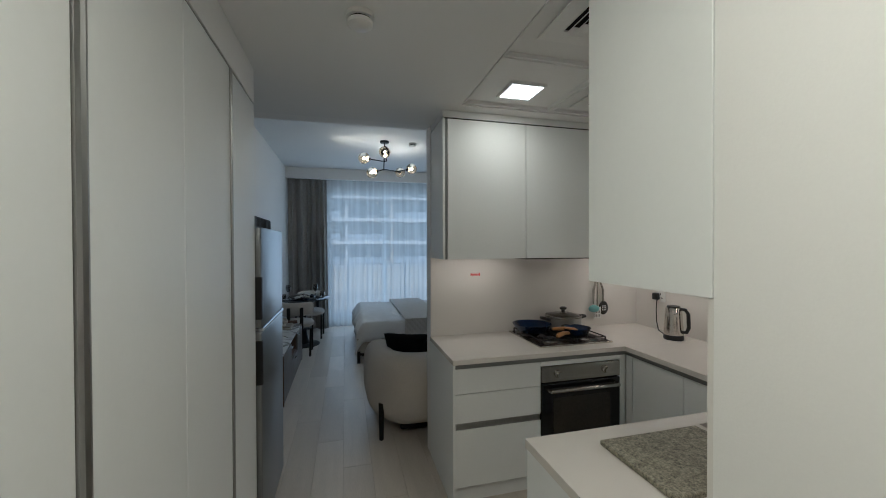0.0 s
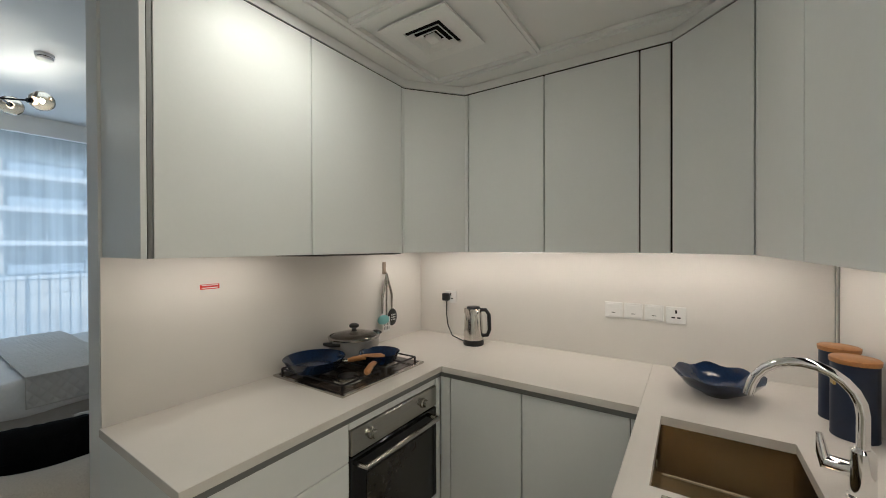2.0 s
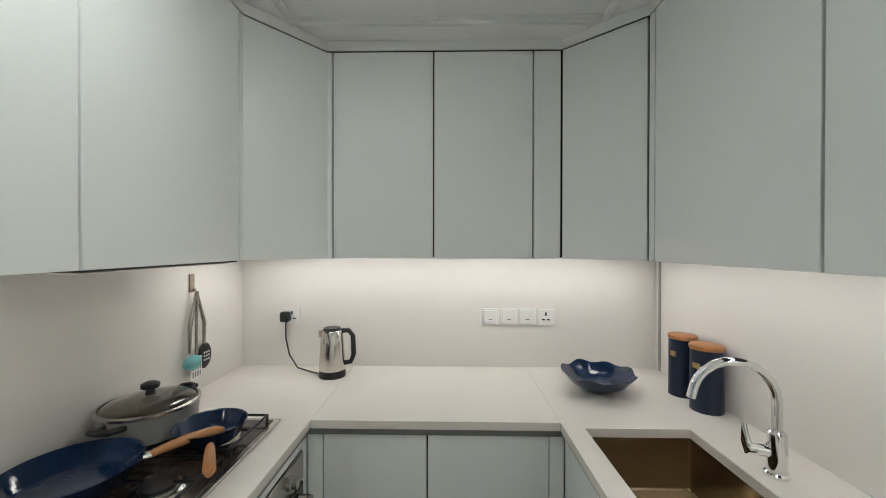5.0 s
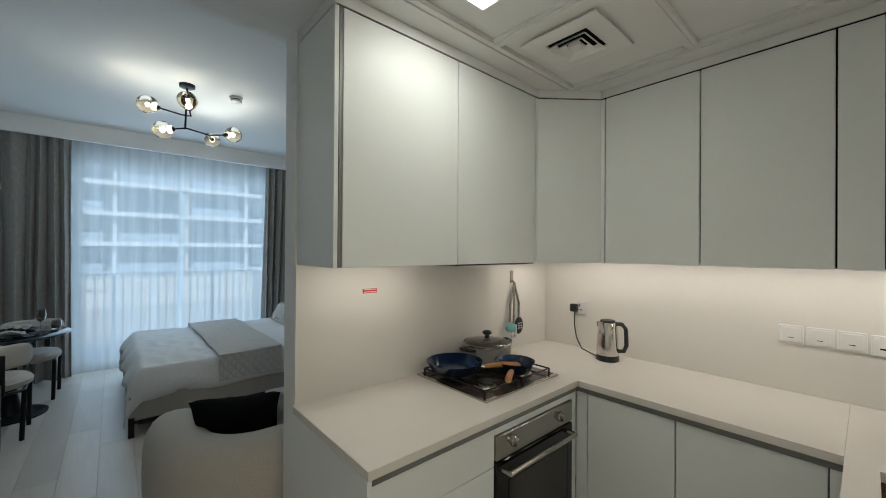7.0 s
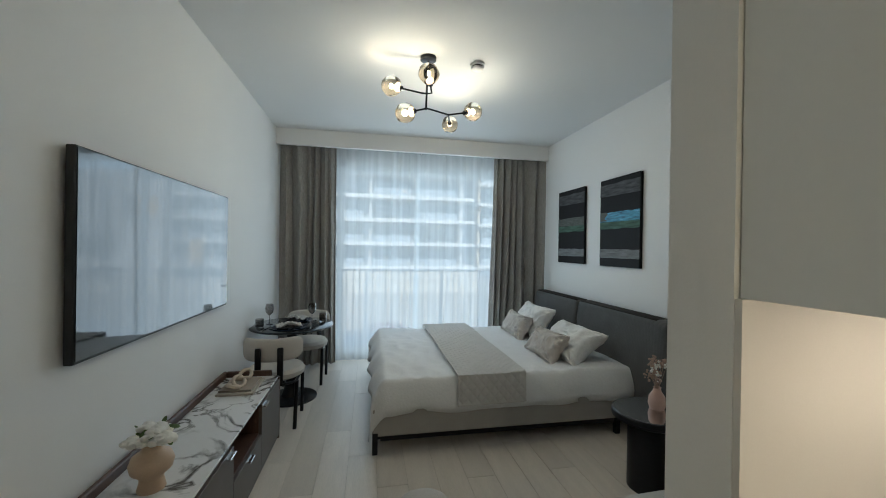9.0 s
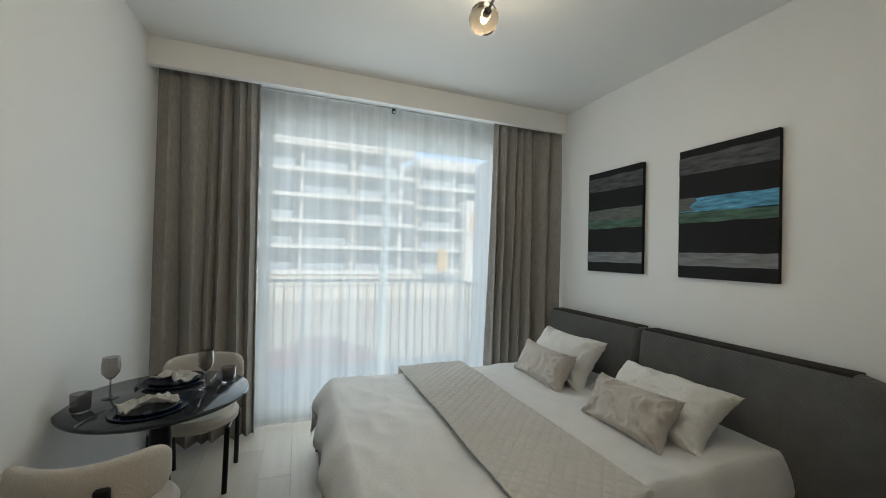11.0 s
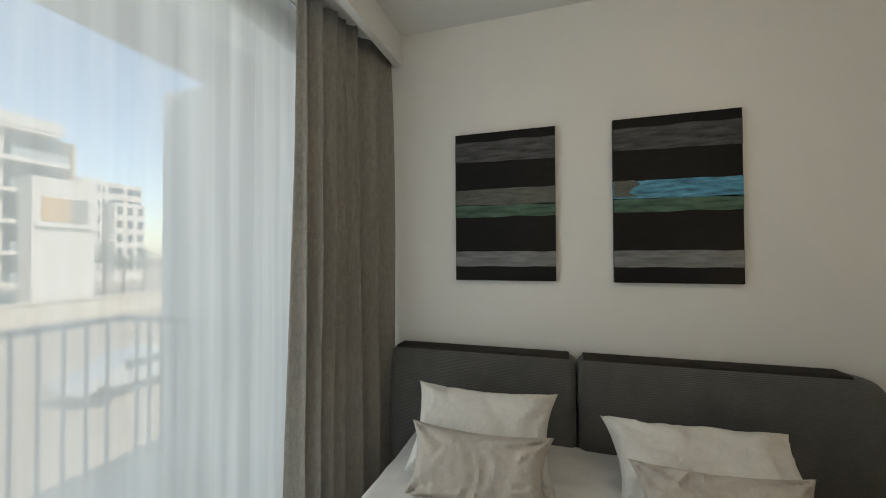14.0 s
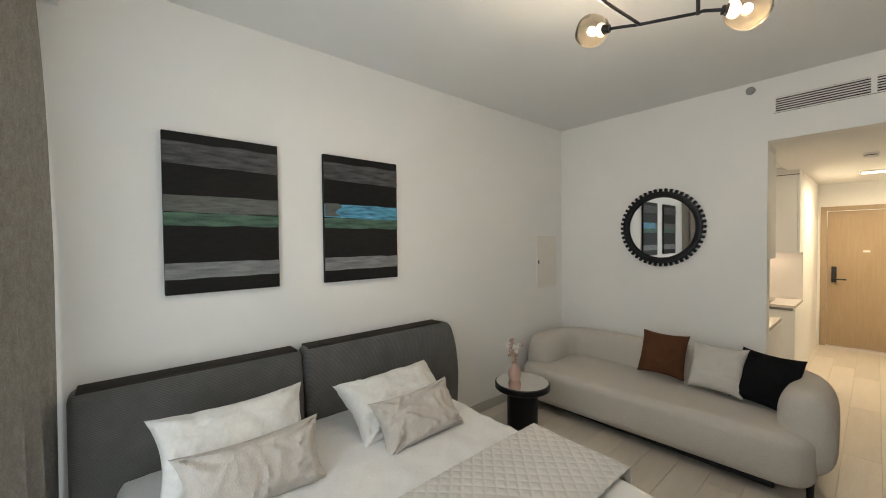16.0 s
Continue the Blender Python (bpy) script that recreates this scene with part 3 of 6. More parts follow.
for gx in (1.64, 1.91):
    g = None
    for p in ([(gx - 0.115, 2.67, 0.9345), (gx - 0.115, 3.09, 0.9345)], [(gx + 0.115, 2.67, 0.9345), (gx + 0.115, 3.09, 0.9345)], [(gx - 0.115, 2.67, 0.9345), (gx + 0.115, 2.67, 0.9345)], [(gx - 0.115, 3.09, 0.9345), (gx + 0.115, 3.09, 0.9345)],
              [(gx - 0.115, 2.88, 0.9345), (gx + 0.115, 2.88, 0.9345)], [(gx, 2.67, 0.9365), (gx, 2.72, 0.9365)], [(gx, 2.80, 0.9365), (gx, 2.96, 0.9365)], [(gx, 3.04, 0.9365), (gx, 3.09, 0.9365)]):
        g = tube(p, 0.0045, 8, g)
    for lx in (-0.115, 0.115):
        for ly in (2.67, 3.09):
            g = tube([(gx + lx, ly, 0.9345), (gx + lx, ly, 0.910)], 0.0055, 8, g)
    part("pan_support", g, BLKMET, hb)


def frying_pan(x, y, z, r, h, handle_deg):
    p = thing("frying_pan", (x, y, z), "navy blue enamelled frying pan with wooden handle", "pan", "pans on the hob")
    part("pan_body", lathe([(0, 0.0), (r * 0.72, 0.0), (r * 0.80, 0.006), (r, h), (r + 0.003, h + 0.002), (r - 0.002, h), (r * 0.79, 0.010), (r * 0.72, 0.005), (0, 0.005)], (x, y, z), 40), NAVY, p, "", True)
    a = radians(handle_deg)
    d = Vector((math.cos(a), math.sin(a), 0))
    o = Vector((x, y, z + h * 0.55))
    part("handle", tube([o + d * (r + 0.01), o + d * (r + 0.04) + Vector((0, 0, 0.006)), o + d * (r + 0.10) + Vector((0, 0, 0.014)), o + d * (r + 0.17) + Vector((0, 0, 0.012)), o + d * (r + 0.19) + Vector((0, 0, 0.01))], 0.013, 12, None, [0.009, 0.012, 0.014, 0.016, 0.008]), WOODLT, p, "wooden handle", True)
    part("ferrule", tube([o + d * (r - 0.004), o + d * (r + 0.015)], 0.010, 10), STEEL, p)


frying_pan(1.60, 2.945, 0.941, 0.14, 0.052, -47)
frying_pan(1.85, 2.76, 0.941, 0.10, 0.048, 212)
pt = thing("cooking_pot", (1.885, 2.99, 0.941), "grey enamelled casserole pot with glass lid", "pot")
part("pot_body", lathe([(0, 0), (0.118, 0), (0.130, 0.008), (0.135, 0.085), (0.138, 0.088), (0.132, 0.087), (0.126, 0.010), (0, 0.008)], (1.89, 2.985, 0.941), 40), POTGREY, pt, "", True)
lid = part("lid", lathe([(0.134, 0.09), (0.11, 0.106), (0.05, 0.118), (0.0, 0.121), (0.0, 0.118), (0.05, 0.115), (0.11, 0.103), (0.132, 0.088)], (1.89, 2.985, 0.941), 40), glass("lid_glass", (0.75, 0.72, 0.68)), pt, "domed glass lid", True)
part("lid_rim", lathe([(0.130, 0.088), (0.139, 0.088), (0.139, 0.095), (0.130, 0.098)], (1.89, 2.985, 0.941), 40), STEEL, lid, "", True)
part("lid_knob", lathe([(0, 0), (0.014, 0), (0.012, 0.014), (0.026, 0.022), (0.026, 0.034), (0.015, 0.04), (0, 0.041)], (1.89, 2.985, 1.061), 24), BLACK, lid, "", True)
for sgn in (-1, 1):
    part("side_handle", tube([(1.89 + sgn * 0.13, 2.955, 1.012), (1.89 + sgn * 0.180, 2.96, 1.022), (1.89 + sgn * 0.187, 2.985, 1.024), (1.89 + sgn * 0.180, 3.01, 1.022), (1.89 + sgn * 0.13, 3.015, 1.012)], 0.009), BLACK, pt, "", True)

# kettle
kt = thing("electric_kettle", (2.50, 2.615, 0.898), "brushed steel electric kettle with black handle and base", "kettle")
KX, KY = 2.545, 2.60
part("base", lathe([(0, 0), (0.064, 0), (0.066, 0.012), (0.062, 0.034), (0, 0.034)], (KX, KY, 0.898), 36), BLACK, kt, "", True)
part("kettle_body", lathe([(0, 0.035), (0.063, 0.035), (0.063, 0.05), (0.057, 0.16), (0.052, 0.222), (0.047, 0.228), (0, 0.228)], (KX, KY, 0.898), 40), KETTLE, kt, "", True)
part("kettle_lid", lathe([(0, 0.2285), (0.045, 0.2285), (0.040, 0.240), (0, 0.243)], (KX, KY, 0.898), 36), BLACK, kt, "", True)
hd = Vector((0.25, -0.97, 0)).normalized()
kc = Vector((KX, KY, 0.898))
part("kettle_handle", tube([kc + hd * 0.035 + Vector((0, 0, 0.222)), kc + hd * 0.08 + Vector((0, 0, 0.222)), kc + hd * 0.10 + Vector((0, 0, 0.195)), kc + hd * 0.104 + Vector((0, 0, 0.10)), kc + hd * 0.09 + Vector((0, 0, 0.065)), kc + hd * 0.056 + Vector((0, 0, 0.06))], 0.012, 12), BLACK, kt, "", True)
part("spout", prism([(KX - 0.016, KY + 0.040), (KX + 0.016, KY + 0.040), (KX, KY + 0.068)], 1.09, 1.122), STEEL, kt)
part("cord", tube([(2.695, 2.893, 1.165), (2.685, 2.895, 1.12), (2.675, 2.89, 1.05), (2.65, 2.86, 0.97), (2.61, 2.80, 0.915), (2.58, 2.72, 0.905), (2.55, 2.66, 0.904)], 0.004, 8), BLACK, kt, "black power cord", True)


def faceplate(y, x=2.7025, z=1.168, w=0.088, name="wall_socket", label="white plastic wall socket on the backsplash", plug=False, switch=False):
    s = thing(name, (x, y, z), label, "socket" if not switch else "switch", "electrical plates on the backsplash")
    part("plate", box(x - 0.009, x, y - w / 2, y + w / 2, z - 0.043, z + 0.043, 0.003, 2), WHITEPL, s)
    if switch:
        part("rocker", box(x - 0.0125, x - 0.0092, y - 0.034, y + 0.034, z - 0.034, z + 0.034, 0.0015), WHITEPL, s)
        part("mark", box(x - 0.0132, x - 0.0126, y - 0.010, y + 0.010, z - 0.015, z - 0.012), GAPSHADE_MARK, s)
    else:
        for dy, dz, a, b in ((0, 0.018, 0.004, 0.009), (-0.012, -0.012, 0.008, 0.0035), (0.012, -0.012, 0.008, 0.0035)):
            # solid dark chips paint the shade of the pin holes
            part("pin_hole", box(x - 0.0098, x - 0.0091, y + dy - a, y + dy + a, z + dz - b, z + dz + b), GAPSHADE_MARK, s)
        part("rocker", box(x - 0.0125, x - 0.0092, y + 0.022, y + 0.034, z + 0.018, z + 0.034, 0.001), WHITEPL, s)
    return s


faceplate(2.865, z=1.165)
pl = thing("power_plug", (2.67, 2.893, 1.16), "black three-pin plug in the socket", "plug")
part("plug_body", box(2.655, 2.6925, 2.868, 2.918, 1.138, 1.192, 0.01, 3), BLACK, pl, "", True)
for yy in (1.80, 1.702, 1.604):
    faceplate(yy, name="wall_switch", label="white plastic appliance switch on the backsplash", switch=True)
faceplate(1.506, z=1.165)

# hanging utensils
hk = solo("wall_hook", boxes([(2.282, 2.312, 3.130, 3.1375, 1.34, 1.42), (2.291, 2.303, 3.116, 3.13, 1.345, 1.357)], 0.002), mat("hook_wood", (0.35, 0.27, 0.2), 0.5, 0, 0.2, 10, 60, 0.05), "small adhesive wall hook on the backsplash", "hook")
for i, (ux, mt, lab, r) in enumerate(((2.262, TEAL, "teal silicone ladle with steel handle", 0.05), (2.345, BLACK, "black slotted skimmer with steel handle", 0.046))):
    u = thing("ladle" if i == 0 else "skimmer", (ux, 3.12, 1.0), lab, "utensil", "utensils on the hook")
    part("handle", tube([(2.297, 3.113, 1.345), (ux + (0.005 if i else -0.003), 3.115, 1.20), (ux + 0.01 * i, 3.12, 1.085)], 0.008, 10, None, [0.006, 0.009, 0.006]), STEEL, u, "", True)
    part("head", ball((ux + 0.012 * i - 0.012 * (1 - i), 3.118 if i else 3.098, 1.05), r, Matrix.Diagonal((1, 0.22, 1.25, 1) if i else (1, 0.5, 0.6, 1))), mt, u, "", True)
    if i:
        for a in range(3):
            for b in range(3):
                part("slot", box(ux + 0.012 - 0.02 + a * 0.015, ux + 0.012 - 0.012 + a * 0.015, 3.1065, 3.1085, 1.03 + b * 0.016, 1.038 + b * 0.016), WHITEPL, u)

tn_ = thing("slotted_turner", (2.265, 3.12, 0.98), "white slotted turner with steel handle", "utensil", "utensils on the hook")
part("handle", tube([(2.297, 3.109, 1.345), (2.292, 3.110, 1.20), (2.292, 3.112, 1.06)], 0.006, 10), STEEL, tn_, "", True)
part("blade", box(2.256, 2.326, 3.108, 3.113, 0.965, 1.06, 0.002), WHITEPL, tn_)
for a in range(4):
    for b in range(2):
        part("slot", box(2.264 + a * 0.015, 2.271 + a * 0.015, 3.1072, 3.1079, 0.978 + b * 0.03, 1.0 + b * 0.03), SEAMG, tn_)

lb = thing("warning_label", (1.24, 3.137, 1.355), "red sticker with white lines on the backsplash", "label")
part("sticker", box(1.184, 1.260, 3.1365, 3.138, 1.345, 1.366), RED, lb)
for zz in (1.349, 1.360):
    part("text_line", box(1.190, 1.254, 3.1358, 3.1364, zz, zz + 0.0035), WHITEPL, lb)

# sink, tap, board, bowl, canisters
sk = thing("kitchen_sink", (1.79, 1.35, 0.68), "undermounted bronze-toned steel sink set in the quartz worktop", "sink")
SX0, SX1, SY0, SY1 = 1.548, 2.034, 1.164, 1.539
tub = ring_slab((SX0 - 0.01, SX1 + 0.01, SY0 - 0.01, SY1 + 0.01), (SX0, SX1, SY0, SY1), 0.672, 0.8655, 0.68)
seams = [e for e in tub.edges if all(abs(v.co.x - SX0) < 1e-4 or abs(v.co.x - SX1) < 1e-4 for v in e.verts) and all(abs(v.co.y - SY0) < 1e-4 or abs(v.co.y - SY1) < 1e-4 for v in e.verts) and min(v.co.z for v in e.verts) < 0.7]
bmesh.ops.bevel(tub, geom=seams, offset=0.012, segments=3, profile=0.5, affect="EDGES")
part("bowl", tub, SINK, sk, "", True)
part("drain", lathe([(0, 0.001), (0.04, 0.001), (0.042, 0.004), (0.03, 0.003), (0, 0.002)], (1.79, 1.33, 0.680), 24), CHROME, sk, "", True)
tp = thing("kitchen_tap", (1.746, 1.09, 0.897), "polished chrome swan-neck kitchen tap with lever", "tap")
FX, FY = 1.765, 1.095
part("tap_body", lathe([(0, 0), (0.030, 0), (0.030, 0.008), (0.024, 0.012), (0.023, 0.12), (0.016, 0.128), (0, 0.128)], (FX, FY, 0.898), 28), CHROME, tp, "", True)
sp = [(FX, FY, 1.02), (FX, FY, 1.07)] + [(FX + 0.02 * (1 - math.cos(radians(a))), FY + 0.105 * (1 - math.cos(radians(a))), 1.105 + 0.108 * math.sin(radians(a))) for a in range(0, 166, 15)] + [(FX + 0.041, FY + 0.214, 1.10)]
part("spout", tube(sp, 0.0125, 14), CHROME, tp, "", True)
part("lever", tube([(FX + 0.01, FY + 0.018, 0.965), (FX + 0.025, FY + 0.062, 0.965), (FX + 0.026, FY + 0.066, 0.985), (FX + 0.028, FY + 0.072, 1.035)], 0.008, 12, None, [0.020, 0.020, 0.013, 0.007]), CHROME, tp, "", True)
GRAN = mat("speckled_granite", (0.24, 0.225, 0.17), 0.45, 0, 0.95, 55, 170, 0.2, dirt=0.4)
solo("chopping_board", box(1.092, 1.50, 1.20, 1.505, 0.8975, 0.915, 0.004, 2), GRAN, "speckled grey granite chopping board on the worktop", "board")
bl = thing("fruit_bowl", (2.36, 1.37, 0.897), "navy glazed ceramic bowl with wavy rim", "bowl")
bb = bmesh.new()
prof = [(0.0, 0.004), (0.05, 0.0), (0.06, 0.008), (0.11, 0.035), (0.145, 0.075), (0.148, 0.078), (0.143, 0.076), (0.105, 0.040), (0.055, 0.014), (0.0, 0.010)]
bb = lathe(prof, (0, 0, 0), 48)
for v in bb.verts:
    a = math.atan2(v.co.y, v.co.x)
    r = math.hypot(v.co.x, v.co.y)
    if r > 0.06:
        k = (r - 0.06) / 0.09
        w = math.sin(8 * a) * 0.55 + math.sin(5 * a + 1) * 0.2
        v.co.z += 0.010 * k * w
        v.co.x *= 1 + 0.05 * k * w
        v.co.y *= 1 + 0.05 * k * w
bmesh.ops.scale(bb, vec=(1.08, 1.08, 1.08), verts=bb.verts[:])
bmesh.ops.translate(bb, verts=bb.verts[:], vec=(2.39, 1.35, 0.8975))
part("bowl_shell", bb, NAVY, bl, "", True)
for cx, cy, h, r in ((2.35, 1.0, 0.262, 0.053), (2.195, 1.0, 0.258, 0.057)):
    c = thing("storage_canister", (cx, cy, 0.897), "navy blue tin canister with light wooden lid", "canister", "canisters by the wall")
    part("tin", lathe([(0, 0), (r, 0), (r + 0.001, 0.004), (r, 0.008), (r, h - 0.02), (r - 0.004, h - 0.018), (0, h - 0.018)], (cx, cy, 0.8975), 36), NAVYMAT, c, "", True)
    part("lid", lathe([(0, h - 0.017), (r + 0.003, h - 0.017), (r + 0.004, h - 0.003), (r, h), (0, h)], (cx, cy, 0.8975), 36), WOODLT, c, "light wooden lid", True)
    part("tag", box(cx - 0.035, cx - 0.005, cy + r - 0.006, cy + r + 0.0015, 0.8975 + h * 0.66, 0.8975 + h * 0.74), mat("brass_tag", (0.5, 0.36, 0.12), 0.35, 1, 0.1, 6, 60, 0), c, "small brass tag")

# ceiling fittings
lp = thing("ceiling_light_panel", (1.27, 2.452, 2.49), "square white recessed kitchen light panel, lit", "light")
part("frame", ring_slab((1.16, 1.38, 2.342, 2.562), (1.172, 1.368, 2.354, 2.550), 2.486, 2.5045), WHITEMT, lp)
part("diffuser", box(1.1725, 1.3675, 2.3545, 2.5495, 2.492, 2.5035), PANELGLOW, lp, "glowing diffuser")
vn = thing("ceiling_vent", (1.90, 2.41, 2.49), "square white stepped ceiling air diffuser", "vent")
vx, vy = 1.875, 2.44
# near-black plate paints the shade inside the diffuser
part("backing", box(vx - 0.12, vx + 0.12, vy - 0.12, vy + 0.12, 2.496, 2.5045), GAPSHADE_MARK, vn)
part("outer_frame", ring_slab((vx - 0.178, vx + 0.178, vy - 0.178, vy + 0.178), (vx - 0.098, vx + 0.098, vy - 0.098, vy + 0.098), 2.488, 2.4955), WHITEMT, vn)


def louvre_cone(r):
    """A square sheet-metal cone that flares out and down."""
    own = bmesh.new()
    rings = []
    for half, z in ((r, 2.4735), (r - 0.024, 2.4945), (r - 0.027, 2.4945), (r - 0.003, 2.4725)):
        rings.append([own.verts.new((vx + sx * half, vy + sy * half, z)) for sx, sy in ((-1, -1), (1, -1), (1, 1), (-1, 1))])
    for i in range(4):
        for j in range(4):
            own.faces.new((rings[i][j], rings[i][(j + 1) % 4], rings[(i + 1) % 4][(j + 1) % 4], rings[(i + 1) % 4][j]))
    bmesh.ops.recalc_face_normals(own, faces=own.faces[:])
    return own


for r in (0.094, 0.064):
    part("slat_ring", louvre_cone(r), WHITEMT, vn)
part("centre_plate", box(vx - 0.028, vx + 0.028, vy - 0.028, vy + 0.028, 2.474, 2.4955, 0.004), WHITEMT, vn)


def smoke(x, y, z):
    s = thing("smoke_detector", (x, y, z), "round white smoke detector on the ceiling", "smoke detector", "ceiling detectors")
    part("mount", lathe([(0, 0), (0.055, 0), (0.055, -0.018), (0, -0.018)], (x, y, z - 0.001), 32), WHITEPL, s, "", True)
    # near-black ring paints the shade in the slot
    part("slot_ring", lathe([(0, 0), (0.042, 0), (0.042, -0.012), (0, -0.012)], (x, y, z - 0.019), 32), GAPSHADE_MARK, s)
    part("cover", lathe([(0, 0), (0.050, 0), (0.048, -0.014), (0.03, -0.026), (0, -0.028)], (x, y, z - 0.028), 32), WHITEPL, s, "", True)


VENT2 = copy_thing(vn, pose(1.28, 1.70, 2.49))
# unseen glowing strips, added as fixtures for the cabinet strip lamps
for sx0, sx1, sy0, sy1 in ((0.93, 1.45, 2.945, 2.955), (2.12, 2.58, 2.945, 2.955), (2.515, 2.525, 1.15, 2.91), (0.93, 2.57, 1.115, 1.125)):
    st = thing("led_strip", ((sx0 + sx1) / 2, (sy0 + sy1) / 2, UB), "assumed light strip added under the wall cabinets for their lamps, lit", "light", "under-cabinet lights")
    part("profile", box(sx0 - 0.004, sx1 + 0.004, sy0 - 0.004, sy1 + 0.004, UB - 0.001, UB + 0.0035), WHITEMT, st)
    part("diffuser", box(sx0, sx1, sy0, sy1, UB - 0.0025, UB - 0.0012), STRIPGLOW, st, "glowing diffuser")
hood = thing("extractor_hood", (1.78, 2.96, UB), "slim black built-in extractor hood under the wall cabinet", "extractor hood")
part("body", box(1.49, 2.08, 2.808, 3.12, UB - 0.006, UB + 0.003, 0.002), BLKMET, hood)
for fx in (1.50, 1.79):
    hf = part("filter", ring_slab((fx, fx + 0.28, 2.84, 3.10), (fx + 0.012, fx + 0.268, 2.852, 3.088), UB - 0.010, UB - 0.0065), STEEL, hood, "steel grease filter")
    for k in range(9):
        part("slat", box(fx + 0.014, fx + 0.266, 2.858 + k * 0.026, 2.872 + k * 0.026, UB - 0.009, UB - 0.0065), STEEL, hf)
smoke(0.315, 1.90, HALL_H)
smoke(1.16, 5.52, ROOM_H)
dl = thing("hall_ceiling_light", (0.30, 0.40, HALL_H), "round white flush hall ceiling light, lit", "light")
part("rim", lathe([(0, 0), (0.115, 0), (0.115, -0.018), (0.10, -0.022), (0.10, -0.004), (0, -0.004)], (0.30, 0.40, HALL_H - 0.001), 36), WHITEMT, dl, "", True)
part("diffuser", lathe([(0, 0), (0.098, 0), (0.098, -0.012), (0, -0.014)], (0.30, 0.40, HALL_H - 0.006), 36), PANELGLOW, dl, "glowing diffuser", True)

# ---- hall wardrobes and fridge ----
ys = [-0.84, -0.22, 0.25, 0.72, 1.215, 1.635, 2.105, 2.488]
for i in range(7):
    a, b = ys[i], ys[i + 1]
    w = thing("hall_wardrobe", (-0.48, (a + b) / 2, 0), "white built-in hall wardrobe with metal edge grip" if i in (3, 5) else "white built-in hall wardrobe with plain door", "wardrobe", "hall wardrobes")
    part("carcass", box(-0.768, -0.211, a, b, 0, 2.298), LACQ, w)
    strip = i in (3, 5)
    e = 0.038 if i == 3 else 0.03
    part("door", box(-0.21, -0.19, a + 0.0015, b - (e if strip else 0.0015), 0.06, 2.295, 0.0015), LACQ, w)
    if strip:
        part("grip_profile", prism([(-0.21, b - e + 0.002), (-0.186, b - e + 0.002), (-0.182, b - e + 0.010), (-0.196, b - e + 0.016), (-0.204, b - 0.012), (-0.186, b - 0.006), (-0.186, b - 0.001), (-0.21, b - 0.001)], 0.06, 2.295), ALU, w, "vertical metal grip profile")
# gap above the wardrobes filled with a strip in a painted shade tone
struct("trim_wardrobe_gap", boxes([(-0.768, -0.196, -0.84, 2.488, 2.2985, 2.306)]), GAPSHADE_MARK, "near-black strip painted as gap shade over the hall wardrobes")
struct("wall_over_wardrobe", boxes([(-0.769, -0.19, -0.849, 2.489, 2.3065, HALL_H - 0.001)]), WALL, "white painted bulkhead over the wardrobes")
fr = thing("fridge_freezer", (-0.45, 2.85, 0), "tall grey steel fridge freezer beside the wardrobes", "fridge")
part("cabinet", box(-0.745, -0.235, 2.515, 3.175, 0.03, 1.668, 0.008, 2), mat("fridge_side_grey", (0.20, 0.21, 0.22), 0.45, 0.3, 0.05, 4, 80, 0.02), fr)
part("freezer_door", box(-0.232, -0.167, 2.513, 3.178, 1.155, 1.68, 0.010, 3), FRIDGE, fr, "", True)
part("fridge_door", box(-0.232, -0.167, 2.513, 3.178, 0.06, 1.135, 0.010, 3), FRIDGE, fr, "", True)
part("grip_strip", box(-0.225, -0.160, 2.53, 3.178, 1.1365, 1.1535, 0.003), CHROME, fr, "bright metal grip strip")
for z0, z1 in ((1.20, 1.42), (0.86, 1.09)):
    part("grip_recess", box(-0.2, -0.163, 2.508, 2.535, z0, z1, 0.004), BLACK, fr, "black grip recess")
for fx in (-0.70, -0.28):
    for fy in (2.56, 3.13):
        part("foot", lathe([(0, 0), (0.02, 0), (0.02, 0.03), (0, 0.03)], (fx, fy, 0), 12), BLACK, fr)

# ---- window, balcony and outside ----
wd = thing("window_1", (0.75, 8.1, 0), "white framed sliding balcony door with large panes", "window", kind="structure")
WX0, WX1 = -0.765, 2.598
for x0, x1 in ((WX0, WX0 + 0.06), (WX1 - 0.07, WX1)):
    part("window_frame", box(x0, x1, 8.06, 8.16, 0.0, 2.70, 0.004), FRAMEW, wd)
part("window_frame", box(WX0 + 0.06, WX1 - 0.07, 8.06, 8.16, 0.0, 0.05, 0.004), FRAMEW, wd)
part("window_frame", box(WX0 + 0.06, WX1 - 0.07, 8.06, 8.16, 2.64, 2.70, 0.004), FRAMEW, wd)
for k, (x0, x1, yy) in enumerate(((-0.70, -0.02, 8.085), (-0.06, 1.06, 8.115), (0.99, 2.527, 8.085))):
    s = part("sash", boxes([(x0, x0 + 0.065, yy - 0.014, yy + 0.014, 0.052, 2.638), (x1 - 0.065, x1, yy - 0.014, yy + 0.014, 0.052, 2.638), (x0 + 0.065, x1 - 0.065, yy - 0.014, yy + 0.014, 0.052, 0.13), (x0 + 0.065, x1 - 0.065, yy - 0.014, yy + 0.014, 2.57, 2.638)], 0.003), FRAMEW, wd)
    g = part("pane", box(x0 + 0.066, x1 - 0.066, yy - 0.003, yy + 0.003, 0.131, 2.569), PANE, s)
    g.visible_shadow = False
part("door_handle", tube([(-0.03, 8.07, 1.02), (-0.03, 8.02, 1.02), (0.02, 8.015, 1.02), (0.10, 8.015, 1.02)], 0.010), ALU, wd, "grey lever handle")

CONC = mat("balcony_render", (0.76, 0.75, 0.73), 0.8, 0, 0.06, 3, 90, 0.15)
